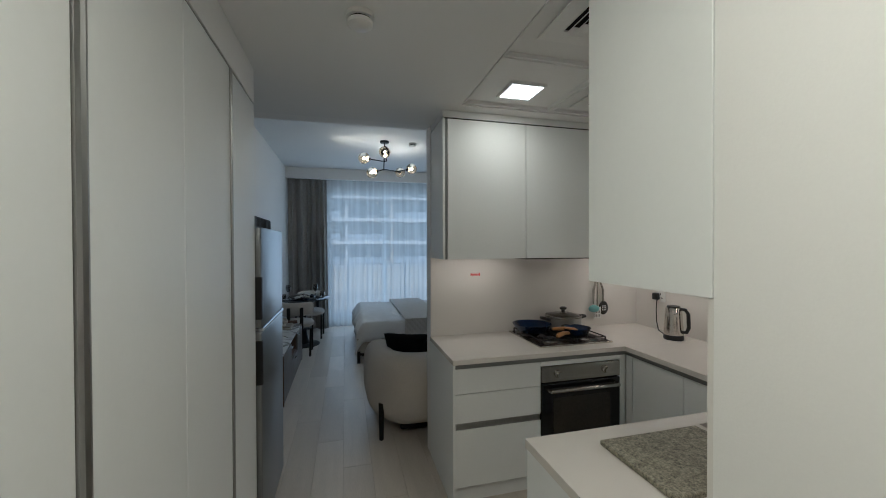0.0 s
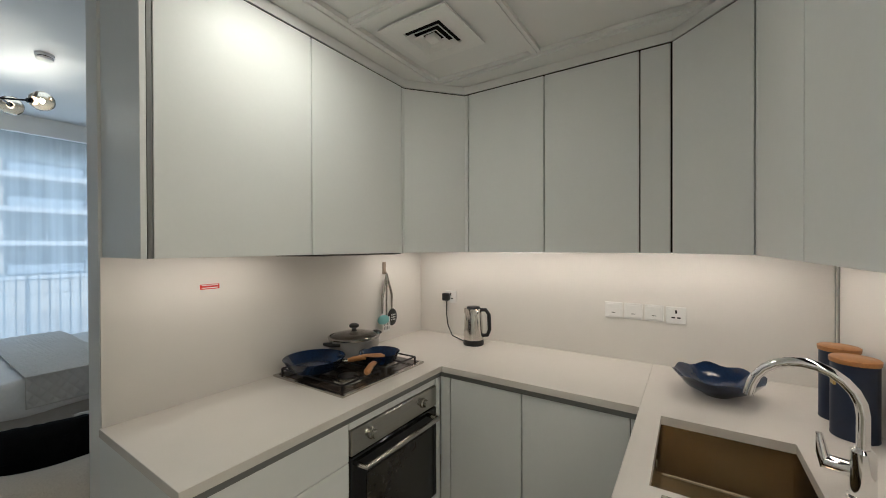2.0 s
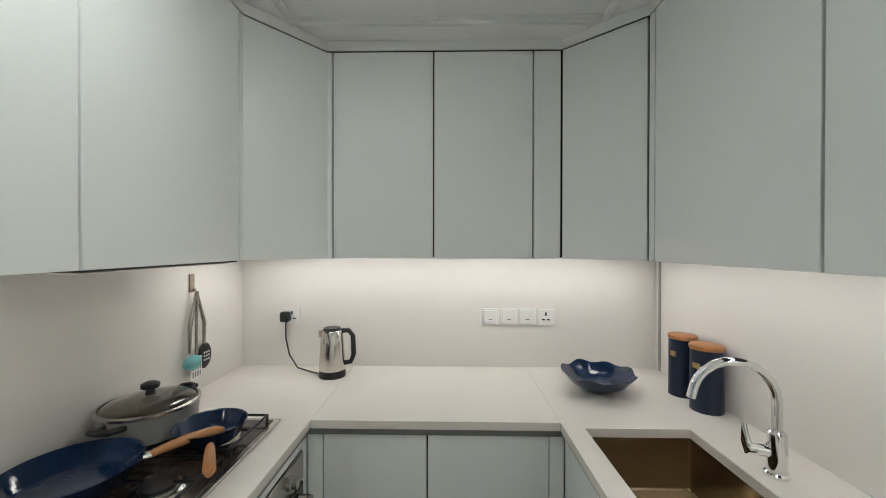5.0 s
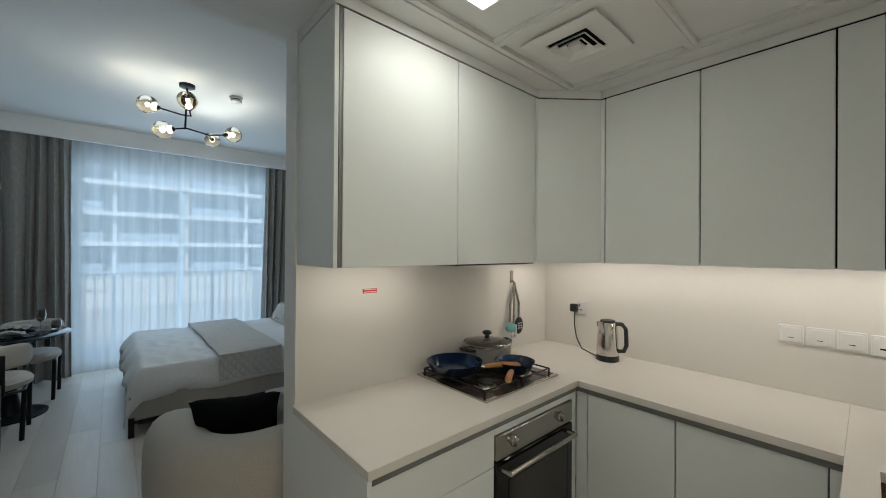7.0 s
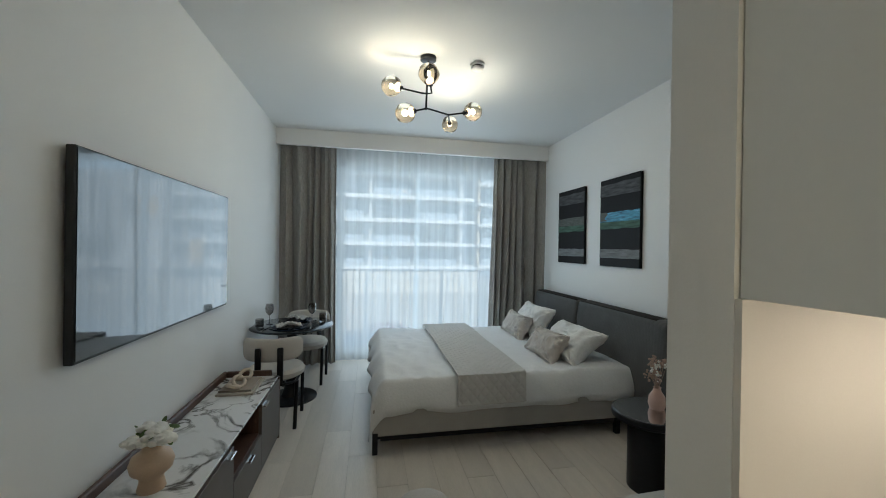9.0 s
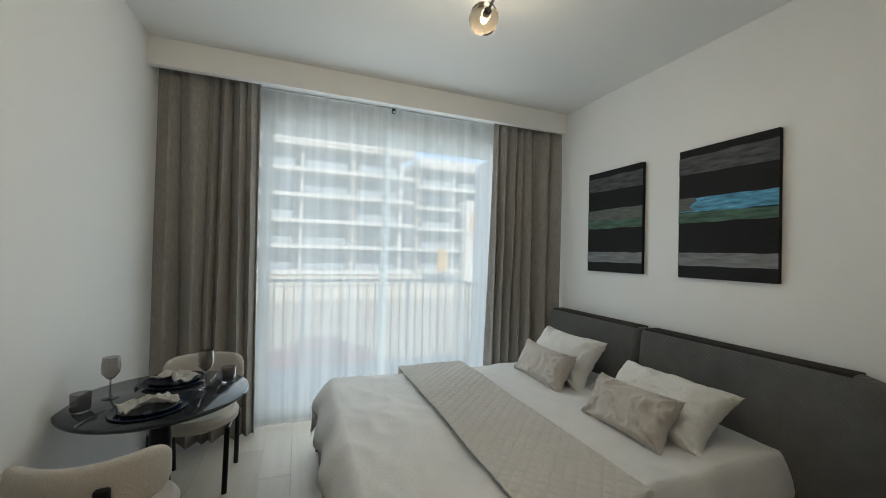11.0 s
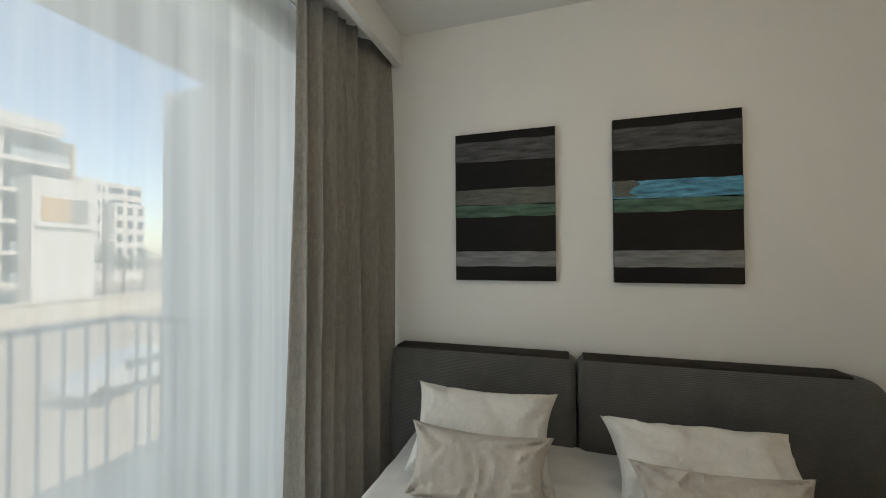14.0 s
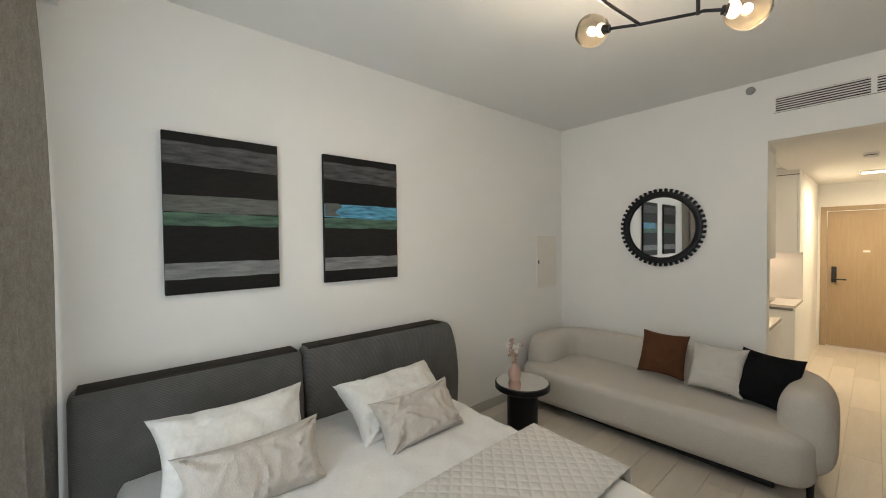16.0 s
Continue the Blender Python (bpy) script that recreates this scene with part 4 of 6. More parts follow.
BTILE = mat("balcony_tile", (0.52, 0.50, 0.47), 0.5, 0, 0.06, 3, 90, 0.1)
struct("floor_balcony", box(-1.6, 2.90, 8.2, 9.62, -0.25, -0.02), BTILE, "pale tiled balcony floor")
struct("ceiling_balcony", box(-1.6, 3.6, 8.2, 9.15, 2.86, 3.1), CONC, "white rendered soffit of the balcony above")
struct("wall_balcony", boxes([(-1.6, -1.5, 8.2, 9.3, -0.25, 2.86), (2.74, 2.90, 8.2, 9.61, -0.02, 2.86)]), CONC, "white rendered balcony side wall")
RAILM = mat("pale_grey_railing_paint", (0.42, 0.43, 0.44), 0.45, 0.2, 0.05, 6, 90, 0.03)
rl = thing("balcony_railing", (0.6, 9.3, 0), "pale grey metal balcony railing with upright bars", "railing")
part("top_rail", boxes([(-1.5, 2.30, 9.28, 9.33, 1.13, 1.165), (2.26, 2.30, 8.22, 9.28, 1.13, 1.165)], 0.004), RAILM, rl)
part("bottom_rail", boxes([(-1.5, 2.30, 9.29, 9.32, 0.07, 0.10), (2.265, 2.295, 8.22, 9.29, 0.07, 0.10)], 0.003), RAILM, rl)
bar_mesh = None
for i in range(34):
    x = -1.45 + i * 0.11
    post = i % 12 == 4
    h = 0.022 if post else 0.008
    if bar_mesh is None or post:
        ob = part("post" if post else "bar", box(x - h, x + h, 9.305 - h, 9.305 + h, 0.1005 if not post else -0.02, 1.1295), RAILM, rl)
        if not post:
            bar_mesh, bar_x = ob.data, x
    else:
        ob = new("bar", bar_mesh)
        ob.parent = rl
        ob.location.x = x - bar_x
for i in range(9):
    ob = new("bar", bar_mesh)
    ob.parent = rl
    ob.location = (2.28 - bar_x, -0.11 * (i + 1), 0)

SAND = mat("sandy_ground", (0.42, 0.35, 0.26), 0.95, 0, 0.12, 0.3, 8, 0.2)
gr = bmesh.new()
bmesh.ops.create_grid(gr, x_segments=8, y_segments=8, size=900, matrix=Matrix.Translation((0, 0, -3.4)))
struct("ground", gr, SAND, "sunlit sandy ground round the buildings")
ASPH = mat("asphalt", (0.10, 0.10, 0.10), 0.9, 0, 0.15, 0.6, 30, 0.2)
struct("road", box(-60, 60, 12.5, 17.0, -3.396, -3.38), ASPH, "grey asphalt lane below the balcony")
FAC = mat("white_facade_render", (0.66, 0.63, 0.58), 0.85, 0, 0.05, 0.5, 20, 0.1)
# darker facade copy: balcony recess shade is put into its colour; also on a shutter
FACD = mat("facade_shade_tone", (0.26, 0.25, 0.235), 0.7, 0, 0.1, 0.6, 18, 0.05)
GLAZ = mat("facade_glazing", (0.10, 0.115, 0.125), 0.08, 0, 0.15, 0.4, 10, 0)
OCHRE = mat("ochre_panel", (0.55, 0.33, 0.10), 0.7, 0, 0.1, 0.8, 20, 0.05)
struct("wall_podium", boxes([(-60, 45, 44.0, 44.3, -3.4, -2.0), (-60, 45, 43.9, 44.4, -2.0, -1.8), (-58, 16, 53.2, 53.6, -3.4, -1.4)]), mat("podium_render", (0.55, 0.49, 0.40), 0.9, 0, 0.06, 0.4, 12, 0.1), "low beige boundary wall in front of the apartment block")

BEIGE = mat("beige_facade_pier", (0.60, 0.50, 0.38), 0.85, 0, 0.05, 0.5, 20, 0.1)
BALG = mat("balustrade_glass", (0.34, 0.37, 0.39), 0.12, 0, 0.1, 0.5, 12, 0)


def apartment_block(x0, x1, y0, bays, storeys, z0, sh, parapet, label, step=0.0):
    b = thing("apartment_building", ((x0 + x1) / 2, y0 + 6, z0), label, "building", "buildings across the street")
    bw = (x1 - x0) / bays
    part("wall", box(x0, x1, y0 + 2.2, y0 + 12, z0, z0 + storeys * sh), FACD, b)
    for s in range(storeys + 1):
        part("slab", box(x0 - 0.3, x1 + 1.6 - step * s, y0, y0 + 2.2, z0 + s * sh - 0.22, z0 + s * sh + 0.22), FAC, b)
    part("roof", boxes([(x0 - 0.3, x1 + 1.6 - step * storeys, y0 - 0.1, y0 + 12, z0 + storeys * sh + 0.18, z0 + storeys * sh + parapet)]), FAC, b, "white roof parapet")
    for k in range(bays + 1):
        part("pier", box(x0 + k * bw - 0.17, x0 + k * bw + 0.17, y0 + 0.9, y0 + 2.18, z0 + 0.2, z0 + storeys * sh - 0.2), FAC if k % 2 else BEIGE, b)
    for s in range(storeys):
        for k in range(bays):
            w = part("window", box(x0 + k * bw + 0.5, x0 + (k + 1) * bw - 0.5, y0 + 2.14, y0 + 2.19, z0 + s * sh + 0.25, z0 + s * sh + 2.7), GLAZ, b)
            part("mullion", boxes([(x0 + (k + 0.5) * bw - 0.04, x0 + (k + 0.5) * bw + 0.04, y0 + 2.10, y0 + 2.135, z0 + s * sh + 0.25, z0 + s * sh + 2.7)]), FAC, w)
            if (k + s) % 4 != 3:
                part("balustrade", box(x0 + k * bw + 0.35, x0 + (k + 1) * bw - 0.9, y0 + 0.1, y0 + 0.16, z0 + s * sh + 0.23, z0 + s * sh + 1.15), BALG, b, "frosted glass balcony balustrade")


apartment_block(-56.3, 13.0, 53.0, 11, 5, -1.15, 3.15, 1.7, "white apartment block with deep balconies across the street")
apartment_block(17.0, 28.7, 58.0, 2, 5, -1.15, 3.15, 1.3, "stepped white apartment block further along the street", 0.62)
ow = thing("apartment_wing", (27, 60, -3.4), "white rendered wing with ochre window panel beside the balconies", "building", "buildings across the street")
part("wall", box(23.6, 28.8, 55.6, 57.8, -3.4, 9.6), FAC, ow)
part("window", box(24.3, 28.1, 55.5, 55.59, 5.2, 7.6), OCHRE, ow, "flat ochre-coloured window panel")
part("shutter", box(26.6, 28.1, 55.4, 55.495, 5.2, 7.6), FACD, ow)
part("sill", box(23.8, 28.6, 55.2, 55.59, 4.6, 4.95), FAC, ow)
part("door", box(19.9, 21.5, 57.5, 57.6, -1.1, 2.2), OCHRE, ow, "ochre panel")


def far_tower(x0, x1, y0, top, storeys):
    tower = thing("apartment_building", ((x0 + x1) / 2, y0, -3.4), "pale distant apartment tower", "building", "buildings across the street")
    part("wall", box(x0, x1, y0, y0 + 12, -3.4, top), FAC, tower)
    sh = (top + 1.5) / storeys
    for s in range(storeys):
        for k in range(3):
            w = (x1 - x0) / 3
            part("window", box(x0 + k * w + 0.5, x0 + (k + 1) * w - 0.5, y0 - 0.1, y0 - 0.01, -1 + s * sh, -1 + s * sh + 1.5), GLAZ, tower)


far_tower(50.0, 54.0, 97, 17.6, 6)
far_tower(55.0, 61.0, 95, 13.0, 5)
far_tower(63.0, 76.0, 118, 21.0, 7)

BARK = mat("tree_bark", (0.16, 0.12, 0.09), 0.9, 0, 0.2, 3, 30, 0.3)
CROWN = mat("dusty_green_leaves", (0.10, 0.12, 0.06), 0.8, 0, 0.3, 2, 20, 0.1)


def street_tree(x, y, h, seed):
    t_ = thing("tree", (x, y, -3.4), "dusty green street tree beyond the sandy lot", "tree", "street trees")
    rt = random.Random(seed)
    part("trunk", tube([(x, y, -3.4), (x + 0.1, y, -3.4 + h * 0.3), (x + 0.2, y, -3.4 + h * 0.6)], 0.16, 8, None, [0.2, 0.14, 0.07]), BARK, t_, "", True)
    for k in range(4):
        a = k * 1.7 + seed
        part("limb", tube([(x + 0.12, y, -3.4 + h * (0.32 + 0.06 * k)), (x + 0.9 * math.cos(a), y + 0.9 * math.sin(a), -3.4 + h * (0.5 + 0.08 * k))], 0.06, 6, None, [0.08, 0.03]), BARK, t_)
    own = bmesh.new()
    for k in range(420):
        a, e, r = rt.uniform(0, 6.28), rt.uniform(-0.6, 1.5), rt.random() ** 0.4
        lump = 1 + 0.35 * math.sin(3 * a + seed) * math.cos(2 * e)
        c = Vector((x + h * 0.34 * lump * r * math.cos(a) * math.cos(e), y + h * 0.34 * lump * r * math.sin(a) * math.cos(e), -3.4 + h * 0.66 + h * 0.28 * lump * r * math.sin(e)))
        m = Matrix.Translation(c) @ pose(0, 0, 0, rt.uniform(0, 360), rt.uniform(0, 360), rt.uniform(0, 360))
        vs_ = [own.verts.new(m @ Vector(p)) for p in ((-0.16, 0, 0), (0, -0.08, 0.02), (0.16, 0, 0), (0, 0.08, 0.02))]
        own.faces.new(vs_)
    part("crown", own, CROWN, t_)


for x, y, h, sd in ((33.5, 62, 7.0, 1), (37.0, 64, 5.6, 2), (41.0, 66, 6.4, 3), (29.5, 60, 4.8, 4)):
    street_tree(x, y, h, sd)

SIDE = [(-2.2, 0.45), (-2.25, 0.75), (-1.9, 0.95), (-1.1, 1.0), (-0.5, 1.42), (0.8, 1.45), (1.5, 1.05), (2.1, 0.95), (2.25, 0.7), (2.2, 0.4)]


def parked_car(x, y, paint, label):
    g = -3.4
    car = thing("parked_car", (x, y, g), label, "car", "parked cars")
    cb = bmesh.new()
    near, far = [cb.verts.new((x + a, y - 0.85, g + c)) for a, c in SIDE], [cb.verts.new((x + a, y + 0.85, g + c)) for a, c in SIDE]
    cb.faces.new(near)
    cb.faces.new(far[::-1])
    for i in range(len(SIDE)):
        j = (i + 1) % len(SIDE)
        cb.faces.new((near[i], near[j], far[j], far[i]))
    bmesh.ops.recalc_face_normals(cb, faces=cb.faces[:])
    bmesh.ops.bevel(cb, geom=cb.edges[:], offset=0.09, segments=3, affect="EDGES")
    part("body", cb, paint, car, "", True)
    for a, b in ((-0.75, 0.05), (0.12, 0.95)):
        part("side_window", box(x + a, x + b, y - 0.875, y - 0.84, g + 1.0, g + 1.34, 0.01), GLAZ, car)
    for wx in (-1.4, 1.4):
        for wy in (-0.78, 0.78):
            w = part("wheel", lathe([(0, -0.1), (0.32, -0.1), (0.34, -0.05), (0.34, 0.05), (0.32, 0.1), (0, 0.1)], (x + wx, y + wy, g + 0.34), 24, m=pose(0, 0, 0, 90)), BLACK, car, "", True)
            part("rim", lathe([(0, -0.115), (0.19, -0.115), (0.21, -0.10), (0, -0.10)], (x + wx, y + wy + (0.0 if wy < 0 else 0.215), g + 0.34), 20, m=pose(0, 0, 0, 90)), ALU, w)


parked_car(1.0, 19.6, mat("dark_red_car_paint", (0.20, 0.045, 0.045), 0.25, 0.1, 0.05, 4, 60, 0, coat=0.6), "dark red parked car in the street")
# white car dimmed to grey: the veil of the sheers is put into its paint
parked_car(10.6, 21.9, mat("dimmed_white_car_paint", (0.42, 0.42, 0.42), 0.25, 0, 0.03, 4, 60, 0, coat=0.6), "white parked car, dimmed to grey, at the edge of the sandy lot")

# ---- curtains ----


def sheer_material():
    m = bpy.data.materials.new("sheer_voile")
    m.use_nodes = True
    n, l = m.node_tree.nodes, m.node_tree.links
    out = n["Material Output"]
    n.remove(n["Principled BSDF"])
    tr = n.new("ShaderNodeBsdfTransparent")
    tl = n.new("ShaderNodeBsdfTranslucent")
    df = n.new("ShaderNodeBsdfDiffuse")
    for q in (tl, df):
        q.inputs[0].default_value = (0.80, 0.83, 0.84, 1)
    m1 = n.new("ShaderNodeMixShader")
    m1.inputs[0].default_value = 0.45
    l.new(tl.outputs[0], m1.inputs[1])
    l.new(df.outputs[0], m1.inputs[2])
    tc = n.new("ShaderNodeTexCoord")
    mp = n.new("ShaderNodeMapping")
    mp.inputs["Scale"].default_value = (7, 7, 0.25)
    nz = n.new("ShaderNodeTexNoise")
    nz.inputs["Scale"].default_value = 1.6
    l.new(tc.outputs["Object"], mp.inputs[0])
    l.new(mp.outputs[0], nz.inputs["Vector"])
    mr = n.new("ShaderNodeMapRange")
    mr.inputs["From Min"].default_value, mr.inputs["From Max"].default_value = 0.36, 0.68
    mr.inputs["To Min"].default_value, mr.inputs["To Max"].default_value = 0.45, 0.59
    l.new(nz.outputs["Fac"], mr.inputs[0])
    m2 = n.new("ShaderNodeMixShader")
    l.new(mr.outputs[0], m2.inputs[0])
    l.new(tr.outputs[0], m2.inputs[1])
    l.new(m1.outputs[0], m2.inputs[2])
    l.new(m2.outputs[0], out.inputs[0])
    return m


SHEER = sheer_material()


def drape(x0, x1, y, z0, z1, folds, depth, seed):
    """A sheer cloth hanging in soft uneven folds."""
    rnd = random.Random(seed)
    ph = [rnd.uniform(0, 6.28) for _ in range(4)]

    def fn(u, v):
        s = u + 0.030 * math.sin(2 * math.pi * u * folds * 0.23 + ph[0]) + 0.012 * math.sin(2 * math.pi * u * folds * 0.61 + ph[1] + v)
        a = depth * (0.75 + 0.45 * math.sin(2 * math.pi * u * 1.7 + ph[1]) + 0.3 * v)
        yy = y + a * math.sin(2 * math.pi * s * folds + ph[2] + 0.7 * math.sin(2.2 * v + ph[3])) + 0.3 * a * math.sin(4 * math.pi * s * folds + ph[1] + v)
        return (x0 + (x1 - x0) * u + 0.008 * math.sin(5 * v + 20 * u), yy, z1 + (z0 - z1) * v)

    return sheet(fn, int(folds * 14), 18)


def heavy_drape(x0, x1, y0, y1, z0, z1, folds, depth, seed, flare):
    """A lined curtain gathered at the track: uneven deep pleats that open and wander on the way down."""
    rnd = random.Random(seed)
    ph = [rnd.uniform(0, 6.28) for _ in range(6)]

    def fn(u, v):
        warp = u + 0.070 * math.sin(2 * math.pi * 1.1 * u + ph[0]) + 0.028 * math.sin(2 * math.pi * 2.7 * u + ph[1])
        warp += 0.06 * v * math.sin(2 * math.pi * 1.6 * u + ph[2]) + 0.012 * math.sin(3.1 * v + ph[3])
        a = depth * (0.62 + 0.38 * min(1.0, v * 2.2)) * (0.85 + 0.3 * math.sin(2 * math.pi * 2.3 * u + ph[4]))
        w = 2 * math.pi * folds * warp
        off = a * (math.sin(w) + 0.18 * math.sin(2 * w + ph[5]) * (1 - 0.8 * v)) + 0.010 * noise.noise(Vector((u * 9, v * 3, seed)))
        x = x0 + (x1 - x0) * u + 0.06 * (x1 - x0) / folds * math.sin(2 * w) + flare * v ** 1.5 * ((1 - u) if flare < 0 else u)
        return (x, y0 + (y1 - y0) * u + off, z1 + (z0 - z1) * v)

    return sheet(fn, int(folds * 20), 34)


def curtain(x0, x1, y0, y1, folds, seed, flare, label):
    c = solo("curtain", heavy_drape(x0, x1, y0, y1, 0.02, 2.89, folds, 0.066, seed, flare), CURT, label, "curtain", True, "grey drapes")
    so_ = c.modifiers.new("thick", "SOLIDIFY")
    so_.thickness = 0.004
    return c


curtain(-0.755, -0.08, 7.73, 7.81, 6, 3, 0.02, "heavy taupe grey linen curtain gathered at the window")
curtain(2.085, 2.782, 7.815, 7.65, 6, 5, -0.05, "heavy taupe grey linen curtain gathered behind the headboard")
solo("sheer_curtain", drape(-0.30, 1.05, 7.93, 0.015, 2.89, 9, 0.007, 8), SHEER, "white translucent voile curtain over the balcony door", "curtain", True, "sheer curtains")
solo("sheer_curtain", drape(1.00, 2.40, 7.93, 0.015, 2.89, 9, 0.007, 9), SHEER, "white translucent voile curtain over the balcony door", "curtain", True, "sheer curtains")
struct("trim_curtain_track", boxes([(-0.76, 2.78, 7.745, 7.775, 2.891, 2.8995), (-0.76, 2.78, 7.915, 7.945, 2.891, 2.8995)]), FRAMEW, "white curtain tracks inside the bulkhead")

cc = thing("curtain_carrier", (1.05, 7.90, 2.845), "small black curtain carrier where the sheers meet", "curtain fitting")
part("clip", box(1.034, 1.066, 7.896, 7.914, 2.845, 2.889, 0.003), BLACK, cc)
part("roller", lathe([(0, 0), (0.009, 0), (0.009, 0.006), (0, 0.006)], (1.05, 7.896, 2.855), 14, m=pose(0, 0, 0, 90)), WHITEPL, cc)

# ---- television and console ----
tv = thing("television", (-0.74, 5.1, 1.5), "large flat wall television, switched off and reflecting the window", "television")
part("casing", box(-0.752, -0.718, 4.335, 5.86, 1.09, 1.918, 0.006, 2), BLACK, tv)
part("screen", box(-0.7178, -0.714, 4.343, 5.852, 1.104, 1.910), SCREEN, tv)
part("wall_bracket", box(-0.769, -0.7525, 4.85, 5.35, 1.35, 1.65), BLKMET, tv)

cs = thing("tv_console", (-0.55, 5.13, 0), "low walnut television console with marble top and grey drawers", "sideboard")
CX0, CX1, CY0, CY1, CT = -0.755, -0.335, 4.33, 5.93, 0.497
part("side_panel", box(CX0, CX1, CY0, CY0 + 0.022, 0.0, CT, 0.002), WOODDK, cs)
part("side_panel", box(CX0, CX1, CY1 - 0.022, CY1, 0.0, CT, 0.002), WOODDK, cs)
part("carcass", boxes([(CX0, CX0 + 0.015, CY0 + 0.022, CY1 - 0.022, 0.06, CT), (CX0 + 0.015, CX1 - 0.02, CY0 + 0.022, CY1 - 0.022, 0.06, 0.08), (CX0 + 0.015, CX1 - 0.02, 4.87, 4.885, 0.08, CT), (CX0 + 0.015, CX1 - 0.02, 5.405, 5.42, 0.08, CT), (CX0 + 0.015, CX1 - 0.02, 4.885, 5.405, 0.275, 0.29), (CX0 + 0.015, CX1 - 0.02, CY0 + 0.022, CY1 - 0.022, CT - 0.016, CT)]), WOODDK, cs)
d1 = part("door", box(CX1 - 0.0195, CX1, CY0 + 0.024, 4.877, 0.03, CT - 0.018, 0.0015), DRAWER, cs, "grey brown door")
d2 = part("drawer", box(CX1 - 0.0195, CX1, 4.88, 5.409, 0.03, 0.278, 0.0015), DRAWER, cs, "grey brown drawer under an open niche")
d3 = part("door", box(CX1 - 0.0195, CX1, 5.412, CY1 - 0.024, 0.03, CT - 0.018, 0.0015), DRAWER, cs, "grey brown door")
for dd, yy, zz in ((d1, 4.81, 0.455), (d2, 5.14, 0.255), (d3, 5.47, 0.455)):
    part("handle", box(CX1 - 0.004, CX1 + 0.024, yy - 0.045, yy + 0.045, zz, zz + 0.008, 0.003, 2), CHROME, dd, "polished metal pull")
MARB = mat("white_veined_marble", (0.72, 0.71, 0.70), 0.18, 0, 0.03, 2.5, 40, 0)


def marble():
    n, l = MARB.node_tree.nodes, MARB.node_tree.links
    tc = n["Texture Coordinate"]
    warp = n.new("ShaderNodeTexNoise")
    warp.inputs["Scale"].default_value, warp.inputs["Detail"].default_value = 2.2, 6
    l.new(tc.outputs["Object"], warp.inputs["Vector"])
    wv = n.new("ShaderNodeTexNoise")
    wv.inputs["Scale"].default_value, wv.inputs["Detail"].default_value, wv.inputs["Distortion"].default_value = 2.6, 8, 1.8
    l.new(tc.outputs["Object"], wv.inputs["Vector"])
    sub = n.new("ShaderNodeMath")
    sub.operation = "SUBTRACT"
    sub.inputs[1].default_value = 0.5
    l.new(wv.outputs["Fac"], sub.inputs[0])
    ab = n.new("ShaderNodeMath")
    ab.operation = "ABSOLUTE"
    l.new(sub.outputs[0], ab.inputs[0])
    cr = n.new("ShaderNodeValToRGB")
    cr.color_ramp.elements[0].position, cr.color_ramp.elements[1].position = 0.004, 0.05
    cr.color_ramp.elements[0].color, cr.color_ramp.elements[1].color = (1, 1, 1, 1), (0, 0, 0, 1)
    l.new(ab.outputs[0], cr.inputs[0])
    mul = n.new("ShaderNodeMath")
    mul.operation = "MULTIPLY"
    l.new(cr.outputs[0], mul.inputs[0])
    mr = n.new("ShaderNodeMapRange")
    mr.inputs["From Min"].default_value, mr.inputs["From Max"].default_value = 0.36, 0.52
    l.new(warp.outputs["Fac"], mr.inputs[0])
    l.new(mr.outputs[0], mul.inputs[1])
    mix = n.new("ShaderNodeMix")
    mix.data_type = "RGBA"
    l.new(mul.outputs[0], mix.inputs[0])
    l.new(n["Color Ramp"].outputs[0], mix.inputs[6])
    mix.inputs[7].default_value = (0.07, 0.06, 0.05, 1)
    l.new(mix.outputs[2], n["Principled BSDF"].inputs["Base Color"])


marble()
part("marble_top", box(CX0 + 0.03, CX1 - 0.004, CY0 + 0.008, CY1 - 0.03, CT + 0.0005, CT + 0.014, 0.002), MARB, cs, "white marble top with grey veins")
part("back_rim", boxes([(CX0, CX0 + 0.028, CY0, CY1, CT + 0.0005, CT + 0.055), (CX0 + 0.028, CX1 - 0.06, CY1 - 0.028, CY1, CT + 0.0005, CT + 0.055)], 0.006), WOODDK, cs, "raised walnut rim")

# vase with white flowers
VX, VY, VZ = -0.535, 4.50, CT + 0.0145
vs = thing("flower_vase", (VX, VY, VZ), "cream ceramic vase with white roses on the console", "vase")
part("vase_body", lathe([(0, 0), (0.050, 0), (0.052, 0.004), (0.043, 0.045), (0.046, 0.06), (0.074, 0.085), (0.081, 0.115), (0.070, 0.145), (0.042, 0.165), (0.036, 0.175), (0.036, 0.215), (0.039, 0.222), (0.034, 0.220), (0.030, 0.19), (0, 0.18)], (VX, VY, VZ), 40), CREAM, vs, "", True)
rnd = random.Random(4)
for i in range(13):
    a, rr = rnd.uniform(0, 6.28), 0.088 * math.sqrt(rnd.random())
    c = Vector((VX + rr * math.cos(a), VY + rr * math.sin(a), VZ + 0.265 - rr * 0.6 + rnd.uniform(-0.012, 0.012)))
    fb = None
    for k in range(9):
        aa = k * 2.4
        tilt = 0.25 + 0.1 * k
        fb = ball(c + Vector((math.cos(aa), math.sin(aa), 0)) * (0.004 + 0.0016 * k), 0.0155 + 0.0012 * k, pose(0, 0, 0, 40 * math.sin(aa) * tilt, 40 * math.cos(aa) * tilt) @ Matrix.Diagonal((1, 1, 0.62, 1)), fb, 8, 6)
    part("rose", fb, PETAL, vs, "", True)
    part("stem", tube([(VX + rr * 0.3 * math.cos(a), VY + rr * 0.3 * math.sin(a), VZ + 0.19), c - Vector((0, 0, 0.012))], 0.003, 6), LEAF, vs)
lf = None
